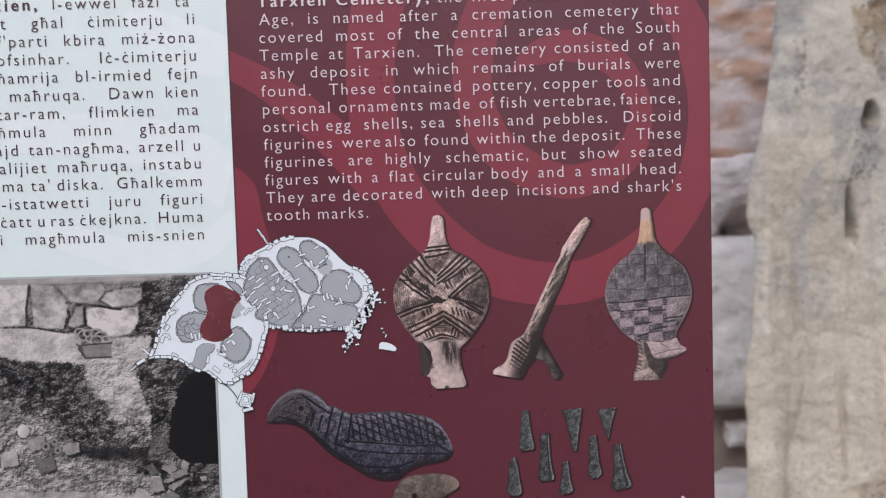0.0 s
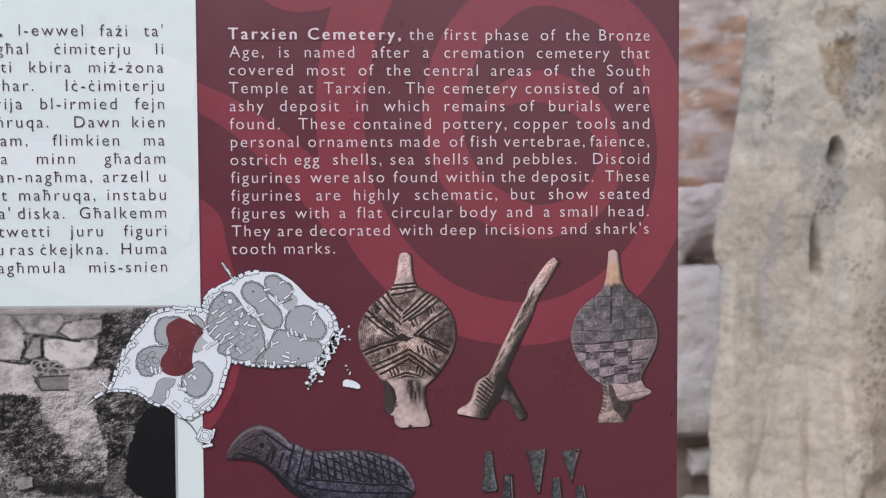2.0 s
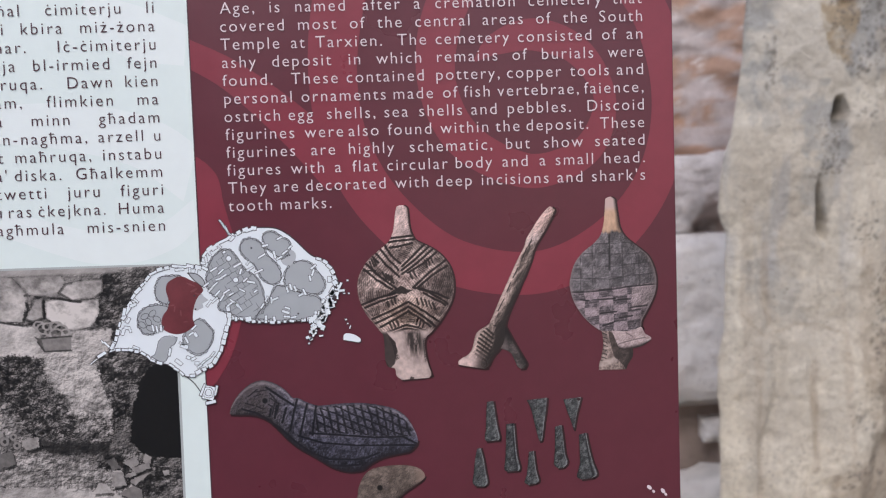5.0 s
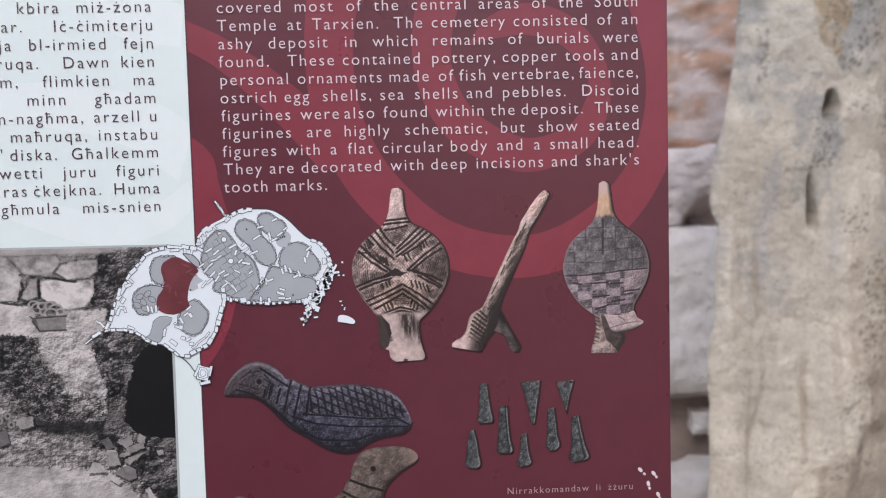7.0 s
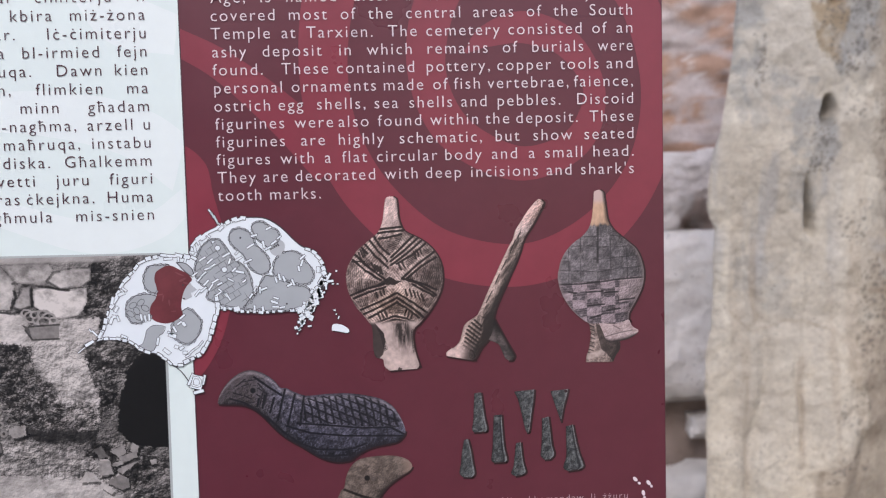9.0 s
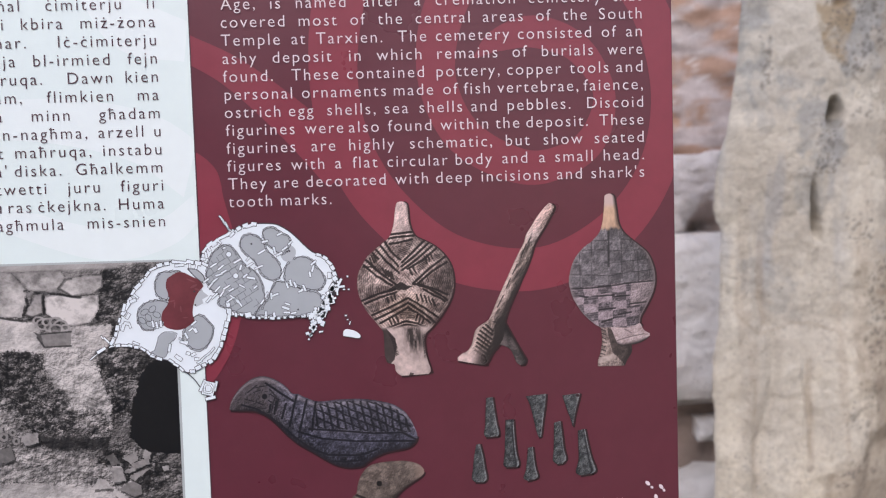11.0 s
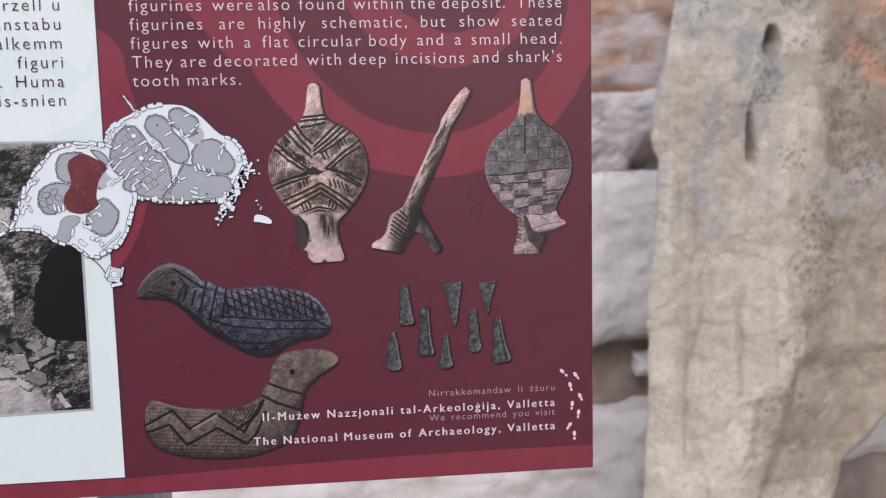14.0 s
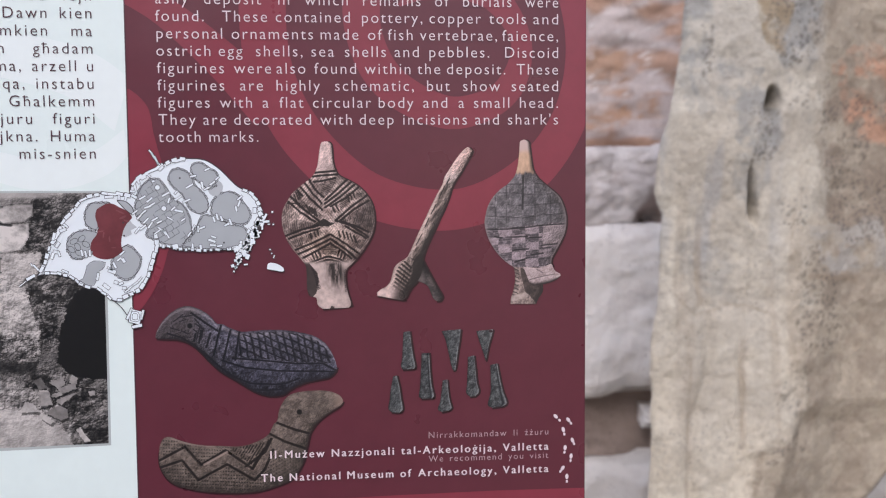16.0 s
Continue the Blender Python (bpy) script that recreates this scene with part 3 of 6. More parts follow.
def word_shape(word, tracking):
    """Verts (unit size), faces and width of a word in the built-in font; dots and bars are set on the plain letters."""
    key = (word, tracking)
    if key not in _cache:
        plain_word = "".join(MARKED.get(ch, ch) for ch in word).replace("’", "'")
        v, f = letters(plain_word, tracking)
        f = list(f)
        for k, ch in enumerate(word):
            if ch not in MARKED:
                continue
            end = letters(plain_word[:k + 1], tracking)[0][:, 0].max()
            own = letters(plain_word[k], tracking)[0]
            if ch == "ħ":
                top = own[own[:, 1] > 0.96 * own[:, 1].max()]
                shift, z = end - own[:, 0].max(), own[:, 1].max() * 0.82
                a, b = top[:, 0].min() + shift, top[:, 0].max() + shift
                shapes = [[(a - 0.075, z), (a, z), (a, z + 0.055), (a - 0.075, z + 0.055)], [(b, z), (b + 0.17, z), (b + 0.17, z + 0.055), (b, z + 0.055)]]
            else:
                dot = letters("i", tracking)[0]
                dot = dot[dot[:, 1] > 0.82 * dot[:, 1].max()]
                r, z = (dot[:, 0].max() - dot[:, 0].min()) / 2, (dot[:, 1].max() + dot[:, 1].min()) / 2
                shapes = [oval(end - (own[:, 0].max() - own[:, 0].min()) / 2, z, r, r, 0, 12)]
            for shape in shapes:
                f.append(tuple(range(len(v), len(v) + len(shape))))
                v = np.vstack([v, np.array(shape)])
        v[:, 0] -= v[:, 0].min()
        _cache[key] = (v, f, v[:, 0].max())
    return _cache[key]


def text_line(words, base, size, start=None, end=None, gap=None, tracking=1.2, bold_tracking=1.33, layer=8, mat=WHITE, parent=None, ref=0, places=None):
    """One printed line, each word a part. words: (text, bold). Set so that word ref begins at start and the last ends at end. A full stop widens the gap."""
    shapes = [word_shape(w, bold_tracking if b else tracking) for w, b in words]
    widths = [s[2] * size for s in shapes]
    weight = [1.9 if w.endswith(".") else 1.0 for w, _ in words[:-1]]
    if gap is None and not places:
        gap = (end - start - sum(widths[ref:])) / max(1e-6, sum(weight[ref:]))
    squeeze = 1.0
    if places:
        gap = 0.0
    elif gap < 3.0:
        gap, squeeze = 3.0, (end - start - 3.0 * sum(weight[ref:])) / sum(widths[ref:])
        widths = [w * squeeze for w in widths]
    x = end - sum(widths) - gap * sum(weight) if end is not None else start
    for k, ((v, f, _), w, (_, bold)) in enumerate(zip(shapes, widths, words)):
        if places:
            x = places[k]
            limit = (places[k + 1] - 3.5 if k + 1 < len(places) else end) - x
            squeeze = limit / w if k + 1 == len(places) else min(1.0, limit / w)
        shifts = ((0, 0), (0.03, 0), (-0.03, 0), (0.015, 0.014), (-0.015, -0.014)) if bold else ((0, 0),)
        copies = [([at(x + (a + dx) * size * squeeze, base + (b + dy) * size, layer + 0.15 * n) for a, b in v], f) for n, (dx, dy) in enumerate(shifts)]
        mesh_part("word", *joined(copies), mat, parent)
        x += w + (gap * weight[k] if k < len(weight) else 0)


def plain(text, bold_words=0):
    return [(w, i < bold_words) for i, w in enumerate(text.split())]


ENGLISH = ["Tarxien Cemetery, the first phase of the Bronze", "Age, is named after a cremation cemetery that", "covered most of the central areas of the South",
           "Temple at Tarxien. The cemetery consisted of an", "ashy deposit in which remains of burials were", "found. These contained pottery, copper tools and",
           "personal ornaments made of fish vertebrae, faience,", "ostrich egg shells, sea shells and pebbles. Discoid", "figurines were also found within the deposit. These",
           "figurines are highly schematic, but show seated", "figures with a flat circular body and a small head.", "They are decorated with deep incisions and shark’s"]
SIZE, PITCH = 10.3, 11.03
WORD_STARTS = [
    [19.7, 68.5, 130.7, 152.4, 178.4, 212.9, 228.4, 250],
    [20.1, 50.4, 66.2, 107.5, 139.2, 152.5, 210.5, 263.4],
    [19.8, 67.5, 99.3, 116.2, 139.7, 181.6, 215.1, 231.9, 254.8],
    [19.5, 62.6, 77.8, 128.3, 152, 203.3, 256.3, 271.8],
    [19.9, 50.6, 97.7, 114.8, 152.5, 199.6, 218.2, 259.7],
    [19.7, 61.8, 96, 151.7, 195.9, 235.5, 265.1],
    [20.2, 67.7, 124.7, 155.5, 168.5, 189.6, 244.2],
    [19.8, 59.2, 82.9, 118.6, 140.3, 172.8, 195.7, 246.1],
    [19.9, 68.7, 95.9, 120.3, 153.1, 187.7, 207.2, 253.8],
    [19.9, 72.3, 95.7, 133.6, 194, 217.9, 250.4],
    [19.8, 59.2, 86.6, 97.4, 119.1, 162, 191.4, 214.8, 225.1, 256],
    [20, 48.4, 68.1, 123.7, 149.3, 178, 225.9, 247.9],
    [19.7, 52]]
for i, words in enumerate(ENGLISH + ["tooth marks."]):
    text_line(plain(words, 2 if i == 0 else 0), 374.6 - PITCH * i, SIZE, end=281.8 if i < 12 else 83.4, places=WORD_STARTS[i], parent=board_thing)

MALTESE = [("Tarxien, l-ewwel fażi ta’", 1, -106.3), ("et għal ċimiterju li", 1, -120.1), ("f’parti kbira miż-żona", 1, -100.5), ("ofsinhar. Iċ-ċimiterju", 0, -142.5),
           ("ħamrija bl-irmied fejn", 1, -94.4), ("maħruqa. Dawn kien", 1, -74.4), ("tar-ram, flimkien ma", 1, -87.6), ("maħmula minn għadam", 1, -97.3),
           ("bajd tan-nagħma, arzell u", 1, -126), ("alijiet maħruqa, instabu", 1, -108.5), ("ma ta’ diska. Għalkemm", 2, -109.5), ("l-istatwetti juru figuri", 1, -78.3), ("ċatt u ras ċkejkna. Huma", 2, -114.5), ("ki magħmula mis-snien", 1, -131)]
for i, (words, ref, start) in enumerate(MALTESE):
    text_line(plain(words, 1 if i == 0 else 0), 376.3 - 11.12 * i, SIZE, start, -20.0, mat=PLUM, parent=mint, ref=ref, tracking=1.235, bold_tracking=1.36)

for words, base, size, start, bold in (("Nirrakkomandaw li żżuru", 42.5, 6.2, 193.2, 0), ("Il-Mużew Nazzjonali tal-Arkeoloġija, Valletta", 32.0, 7.5, 87.3, 9), ("We recommend you visit", 26.2, 6.2, 193.0, 0), ("The National Museum of Archaeology, Valletta", 16.4, 7.5, 81.0, 9)):
    text_line(plain(words, bold), base, size, start, 275.2, tracking=1.24, bold_tracking=1.33, layer=14, mat=WHITE if bold else ROSY_WHITE, parent=board_thing)
bpy.data.objects.remove(_writer)

# white footprints beside the last lines
for k, (fx, fz, tx, tz) in enumerate(((280.5, 54.8, 283.2, 52.0), (289.3, 52.1, 291.1, 49.7), (285.8, 45.4, 286.5, 42.3), (292.2, 37.8, 293.3, 35.4), (287.1, 32.7, 286.7, 29.6), (291.3, 26.7, 290.9, 23.6), (285.4, 18.5, 283.9, 16.3), (288.4, 12.5, 288.4, 9.1))):
    turn = math.degrees(math.atan2(fz - tz, fx - tx)) - 90
    mesh_part("footprint", *joined([flat(oval(fx, fz, 1.15, 1.9, turn, 16), 8), flat(oval(tx, tz, 0.85, 1.1, turn, 14), 8)]), WHITE, board_thing, "small white printed footprint")


# ---- old excavation photograph ----
def photograph(x, z):
    """Grey tones of the old print: blocks, a trodden ledge, a slope, rubble and the mouth of a pit."""
    grain = fractal(x * 0.35, z * 0.35, 31, 6, 0.7)
    mid = fractal(x * 0.09, z * 0.09, 40, 5, 0.6)
    fleck = fractal(x * 0.22, z * 0.3, 33, 5, 0.75)
    tone, rough, slant = 0.12 + 0 * x, 1.0 + 0 * x, 0 * x

    def lay(poly, t, r, s_=0.0, ragged=6.0):
        nonlocal tone, rough, slant
        wx = x + ragged * (fractal(x * 0.12, z * 0.12, 35, 6, 0.8) - 0.5) * 2.6
        wz = z + ragged * (fractal(x * 0.12, z * 0.12, 36, 6, 0.8) - 0.5) * 2.6
        ux, uz = x + 0.6 * (wz - z) + 0.5 * (wx - x), z - 0.8 * (wx - x) + 6 * (grain - 0.5)
        mask = 0.55 * within(wx, wz, poly) + 0.45 * within(ux, uz, poly)
        tone, rough, slant = tone * (1 - mask) + t * mask, rough * (1 - mask) + r * mask, slant * (1 - mask) + s_ * mask

    # pit wall and rough earth
    lay([(-180, 216.8), (-7.2, 214.9), (-8.6, 182.6), (-181.7, 188.3)], 0.2, 0.5)
    lay([(-60.8, 205.8), (-11, 208.6), (-13.8, 146.7), (-35.7, 136.5), (-47.4, 115.1), (-64.4, 97.4), (-66.8, 155.7), (-65.9, 173.7)], 0.1, 1.7)
    lay([(-61.5, 155.5), (-34.8, 154.6), (-39.8, 140.3), (-46.6, 131.5), (-48.7, 118.1), (-58.7, 119.1), (-61.5, 133.8)], 0.13, 1.8)
    lay([(-182, 184.7), (-129.3, 180.1), (-101.4, 174.2), (-98.9, 155), (-130.6, 157.9), (-183.3, 163.2)], 0.5, 0.16, 0, 3.0)
    lay([(-80.9, 172.1), (-56.1, 170.5), (-60.4, 155.5), (-81.1, 154.4), (-102.3, 156.9), (-101.7, 167.7)], 0.42, 0.35, 0, 3.0)
    lay([(-183.2, 165), (-151.7, 160), (-130.7, 156.1), (-98.9, 153.9), (-96.3, 136.8), (-86.3, 123.8), (-78.5, 101.6), (-73.4, 95.9), (-98.4, 96.8), (-115.5, 110.2), (-132.6, 123.6), (-184.9, 138.1)], 0.115, 1.9, 2.0, 6.0)
    lay([(-184.6, 141.7), (-146.3, 132.4), (-122.1, 119.6), (-108.5, 107.1), (-102, 97), (-120.3, 88.5), (-187.8, 90.9)], 0.24, 1.0, 0, 5.0)
    lay([(-99.4, 158.3), (-68.6, 155.8), (-65.3, 135.7), (-57.1, 120.9), (-61.5, 104.7), (-73.2, 99.2), (-80.4, 112.6), (-86, 129.2), (-99, 138.7)], 0.4, 0.55, 0.4, 6.0)
    lay([(-86.5, 120.1), (-60.9, 117.4), (-63.1, 101.1), (-74, 98.5)], 0.24, 1.3, 0.5, 8.0)
    lay([(-187.7, 92.8), (-109.3, 93.6), (-73.8, 88.6), (-49.2, 78.6), (-39.3, 59.8), (-40.3, 37.6), (-190.8, 43.4)], 0.27, 0.95, 0, 8.0)
    lay([(-159.2, 75.7), (-94.4, 71.8), (-59.9, 68.8), (-45, 54.3), (-39.1, 45.6), (-39.6, 35.7), (-161.5, 41.5)], 0.38, 0.22, 0, 4.0)
    lay([(-113.1, 103.5), (-85.8, 101.4), (-58.2, 100.3), (-63.7, 94.4), (-86.4, 91.7), (-106.6, 97.5)], 0.03, 0.8, 0, 4.0)
    lay([(-54.9, 96.9), (-16.4, 85.9), (-15.8, 40.1), (-35.3, 44.3), (-42, 64.4), (-56, 76.7), (-72.7, 88.2)], 0.1, 1.6, 0, 5.0)

    def height(p, q):
        f1, f2, own = cells(p * 0.16, q * 0.24, 52)
        lumps = 1.6 * own * soft(f2 - f1, 0.0, 0.3)
        h = 3.4 * fractal(p * 0.13, q * 0.17, 41, 6, 0.66) * rough + 0.5 * fractal(p * 0.5, q * 0.5, 45, 4, 0.7) * rough
        return h + 0.6 * lumps * np.clip(rough - 0.7, 0, 1) + slant * 3.6 * fractal((p * 0.8 + q) * 0.06, (p - q * 0.8) * 0.05 + q * 0.14, 47, 5, 0.6)

    e = 0.35
    h = height(x, z)
    gx, gz = (height(x + e, z) - h) / e, (height(x, z + e) - h) / e
    light = np.clip((0.5 * gx - 0.62 * gz + 0.62) / np.sqrt(gx * gx + gz * gz + 1), 0, 1.2)
    v = tone * (0.1 + 2.2 * light ** 2.0) * (1 + 1.3 * (mid - 0.5) + 2.2 * rough * (fleck - 0.5) + 0.5 * (grain - 0.5))
    crevice = soft(fractal(x * 0.16 + 0.3 * mid, z * 0.22, 37, 5, 0.62), 0.52, 0.62) * np.clip(rough - 0.5, 0, 1)
    v = np.maximum(v, 0.004) * (1 - 0.8 * crevice)

    # squared blocks and the joints between them
    bx, bz = x + 1.6 * (grain - 0.5), z + 1.6 * (mid - 0.5)
    blocks = [([(-180.5, 207.5), (-131.3, 207), (-133.6, 180.6), (-182.2, 181.2)], 0.36), ([(-129.6, 207), (-115.6, 205.5), (-107, 194.5), (-107.3, 189.4), (-111.1, 178.1), (-129.4, 179.8)], 0.27), ([(-115.2, 205.8), (-85.5, 205.9), (-82.9, 202.3), (-89, 193.2), (-105.2, 195.1)], 0.25), ([(-87.5, 195.3), (-82.3, 200.8), (-69.8, 202.9), (-60.2, 203), (-60.6, 195.1), (-65.8, 191.3), (-79.3, 190.7)], 0.27),
              ([(-105.7, 185.8), (-102.2, 191.4), (-97.5, 192.7), (-97.5, 180.2), (-104, 178.2), (-108.5, 179.8)], 0.2), ([(-95.9, 190.5), (-89.8, 191.4), (-71.5, 189.7), (-63.3, 190.5), (-63.4, 181.6), (-68.8, 173.8), (-80.3, 171.3), (-87.9, 175.2), (-95.7, 180.1)], 0.38)]
    for k, (poly, t) in enumerate(blocks):
        m = within(bx, bz, poly)
        face = 1.35 * t * (1 + 1.6 * (mid - 0.5) + 1.2 * (fleck - 0.5) + 0.6 * (grain - 0.5))
        v = v * (1 - m) + face * m
        ring = [a + b for a, b in zip(poly, poly[1:] + poly[:1])]
        v = v * (1 - (0.3, 0.25, 0.25, 0.7, 0.75, 0.45)[k] * strokes(bx, bz, ring, 1.0) * soft(fleck, 0.3, 0.55))
    v = v * (1 - 0.9 * strokes(bx, bz, [(-130.3, 207, -132.8, 193.9), (-132.8, 193.9, -133.9, 180.3), (-171.6, 180.8, -129.4, 179.4), (-129.4, 179.4, -110.1, 175.9), (-110.1, 175.9, -101.2, 177.8), (-108.1, 194.5, -96.8, 192.7), (-96.8, 192.7, -88.1, 191.7), (-88.1, 191.7, -74, 189.4), (-107.5, 191.2, -106.4, 185.8), (-106.4, 185.8, -109.6, 179.5), (-96.9, 190.9, -96.8, 180.1)], 1.0) * soft(fleck, 0.25, 0.5))
    top = soft(z, 205.5, 208) * (1 - soft(x, -60, -40))
    v = v * (1 - 0.7 * top) + 0.7 * top * 0.4 * (0.8 + 0.4 * mid)

    pit = within(x + 5 * (grain - 0.5), z + 5 * (mid - 0.5), [(-36.7, 144.6), (-29.7, 149), (-21.4, 151.3), (-10.1, 148.4), (-12.8, 87.5), (-27.1, 88.8), (-37.8, 91), (-48.2, 98.7), (-46.6, 116.9), (-42.3, 133.1)])
    v = np.where(pit > 0, 0.004 + 0.004 * grain, v)
    # tumbled stones, planks and sherds, each with its shade below
    stones = [([(-66.9, 87.3), (-64.4, 88.6), (-60.3, 81.6), (-55.7, 83.2), (-59.1, 89.9)], 0.12), ([(-59.9, 81.6), (-55.1, 81.7), (-52, 74.3), (-56.4, 70.5), (-60.8, 71.4)], 0.36), ([(-73.9, 67.6), (-69.4, 74.3), (-64.6, 73.4), (-60.7, 67.4)], 0.34), ([(-57.2, 67.3), (-48.6, 72), (-43.2, 68.8), (-42.8, 63), (-47.7, 61.7)], 0.17), ([(-54.2, 78.1), (-40.3, 84), (-39, 81.8), (-50.5, 76.4)], 0.24),
              ([(-50.6, 74.3), (-39.1, 81.1), (-36.7, 79.5), (-46.5, 71.9)], 0.22), ([(-38.3, 55.5), (-35.4, 56.8), (-29.2, 47.3), (-32.8, 46.4)], 0.5), ([(-54.1, 86.8), (-45.5, 90.4), (-43.7, 85.6), (-48.7, 82.9)], 0.22), ([(-41.6, 86.2), (-39.2, 92), (-35.9, 88.9), (-36.7, 85.3)], 0.24), ([(-60, 66.7), (-51.6, 61.2), (-54.2, 59.1), (-60.9, 63.8)], 0.4), ([(-29.3, 79.9), (-25.8, 80.5), (-25.2, 77.6), (-28.8, 77)], 0.3)]
    stones += [([(-61.6, 80.8), (-54.5, 80.6), (-52.3, 72), (-61, 71.6)], 0.26), ([(-49, 83), (-38, 86.2), (-36.8, 82.5), (-46.3, 79.2)], 0.2), ([(-155.2, 100.7), (-144.5, 101.1), (-143.6, 92.3), (-154.4, 90.5)], 0.36), ([(-137.7, 107.4), (-126.9, 110.6), (-125.9, 103.3), (-135.3, 100)], 0.28), ([(-169.2, 104.9), (-156.1, 109.8), (-153, 102.5), (-166.2, 95.6)], 0.34), ([(-115.2, 103.6), (-105.1, 105.5), (-104.7, 98.9), (-113.4, 97)], 0.27), ([(-134.1, 95.6), (-121.6, 96.6), (-120.3, 88.5), (-131.1, 86)], 0.14)]
    for k, (poly, t) in enumerate(stones):
        sx, sz = x + 1.8 * (grain - 0.5), z + 1.8 * (fleck - 0.5)
        below = within(sx - 1.2, sz + 1.8, poly)
        v = v * (1 - 0.75 * below)
        m = within(sx, sz, poly)
        v = v * (1 - m) + m * t * (1 + 1.0 * (grain - 0.5) + 0.8 * (mid - 0.5))
    # jug, spindle rings, basket and box of finds
    for cx, cz, r in [p + (g,) for p, g in zip([(-125.9, 103.3), (-120.4, 106), (-118.5, 100.5), (-142.1, 111.9)], (2.8, 2.3, 2.4, 1.6))]:
        d = np.hypot(x - cx, z - cz)
        v = np.where(np.abs(d - r * 0.72) < r * 0.3, 0.22 + 0.2 * (grain - 0.5), np.where(d < r * 0.45, 0.03, np.where(d < r * 1.2, v * 0.5, v)))
    (jx, jz), (kx, kz) = [(-139.5, 113.6), (-135.6, 114.6)]
    handle = np.hypot(x - kx, z - kz)
    v = np.where(np.abs(handle - 2.2) < 0.6, 0.45, v)
    jug = np.hypot((x - jx) / 3.8, (z - jz) / 4.3) + 0.15 * (grain - 0.5)
    v = np.where(jug < 1, 0.46 * (1.1 - 0.3 * (x - jx) / 3.8 + 0.15 * (z - jz) / 4.3), np.where((jug < 1.25) & (z < jz), v * 0.4, v))
    for k, (cx, cz) in enumerate([(-100.6, 175.6), (-97.9, 173.3), (-95.3, 174.7), (-92.6, 172.8), (-90, 174.5), (-87.3, 172.3), (-84.5, 170.7), (-94.5, 171.1), (-90.3, 169.8)]):
        d = np.hypot((x - cx) * 0.8, z - cz)
        r = 2.4 + 0.8 * math.sin(1.7 * k)
        v = np.where(np.abs(d - r) < 0.55, 0.3 + 0.3 * (grain - 0.5), np.where(d < r, v * 0.4, v))
    box = within(x, z, [(-99.6, 166.9), (-81.1, 167.7), (-81.6, 159.5), (-97.9, 159.3)])
    side = within(x, z, [(-104.1, 168.9), (-99.6, 166.9), (-97.9, 159.3), (-101.5, 165.5)])
    v = np.where(box > 0, 0.2 + 0.2 * (grain - 0.5), np.where(side > 0, 0.09 + 0.1 * (grain - 0.5), v))
    v = v * (1 - 0.85 * strokes(x, z, [(-97.9, 158.9, -81.6, 159.1), (-101.9, 165.2, -97.9, 158.9), (-99.6, 167.3, -81.1, 168.1)], 0.7))
    v = np.clip(v, 0.004, 0.6)
    return np.stack([v * 1.05, v * 0.975, v * 0.915], -1)


# soft drop shadow of the picture, inked as grey bands on the mint
for k, edge in enumerate(([(-172, 43.0, 0.9), (-90, 43.4, 0.9), (-16.2, 45.0, 0.9)], [(-17.0, 44.6, 0.9), (-16.4, 130, 0.9), (-16.2, 210.6, 0.9)], [(-172, 211, 0.8), (-90, 210.6, 0.8), (-16.2, 210.1, 0.8)])):
    mesh_part("picture_drop_shadow", *ribbon(edge, 30, 5.1 + 0.2 * k), SHADE, mint, "soft grey rim of the photograph")
printed("photograph", [(-172, 210.5), (-172, 160), (-172, 100), (-172, 43)], [(-17, 209.8), (-17, 160), (-17.2, 100), (-17.6, 45.5)], 420, 390, 6, lambda x, z, w: photograph(x, z), mint, "old black and white photograph of an excavation", False)


def outline(points, hw, layer):
    p = [(x, z, hw) for x, z in points]
    return ribbon(p + p[:1], len(p) * 2, layer)


# ---- plan of the temple ----
WEST = [(-58.4, 157), (-56.5, 159.8), (-53, 166.8), (-50.9, 173.9), (-47.1, 180.9), (-43.3, 187.9), (-39.5, 194.5), (-34.7, 200), (-29.2, 205.2), (-23.5, 207.8), (-15.8, 209.4), (-7.1, 208.8), (1.6, 207.8), (5.7, 205.6), (10.3, 196.9), (15.4, 186), (16.7, 175.2), (14.2, 166.4), (11.4, 157.5), (7.9, 150.4), (3.9, 145.9), (-2.6, 143.2), (-6.6, 140.5), (-11.2, 139.9), (-16, 143.3), (-22.1, 147.8), (-27.3, 149.1), (-33.1, 151.8), (-37.5, 155.6), (-44.4, 157.6), (-51.3, 158.5)]
EAST = [(1.5, 205.7), (1.4, 211.4), (2.6, 214.9), (6.3, 219), (11, 221.7), (18.1, 225.1), (21.7, 227.4), (30.6, 230.7), (39.4, 231.2), (48.2, 230.3), (55.1, 226.5), (60.2, 222.1), (65.3, 216.6), (70.4, 212.2), (76.4, 209.9), (80.8, 205.5), (83.1, 200), (84, 194.6), (79.1, 187.6), (78, 184), (75.6, 178.7), (72.7, 175.2), (67.2, 172.9), (60.1, 172.4), (45.9, 172.1), (31.8, 173), (24.8, 174.6), (15.7, 175.6), (8.4, 186.2)]
plan = mesh_part("temple_plan", *joined([flat(closed(WEST, 120), 9), flat(closed(EAST, 120), 9.1)]), PAPER, board_thing, "white plan drawing of a prehistoric temple")
# one dark band stands for the plan's outline and its printed drop shadow
mesh_part("plan_outline_shadow", *joined([outline(closed(WEST, 120), 0.8, 8.6), outline(closed(EAST, 120), 0.8, 8.7)]), LINE, plan, "dark rim of the plan drawing")
rng = random.Random(5)
lines, white_bits, stuff = [], [], []

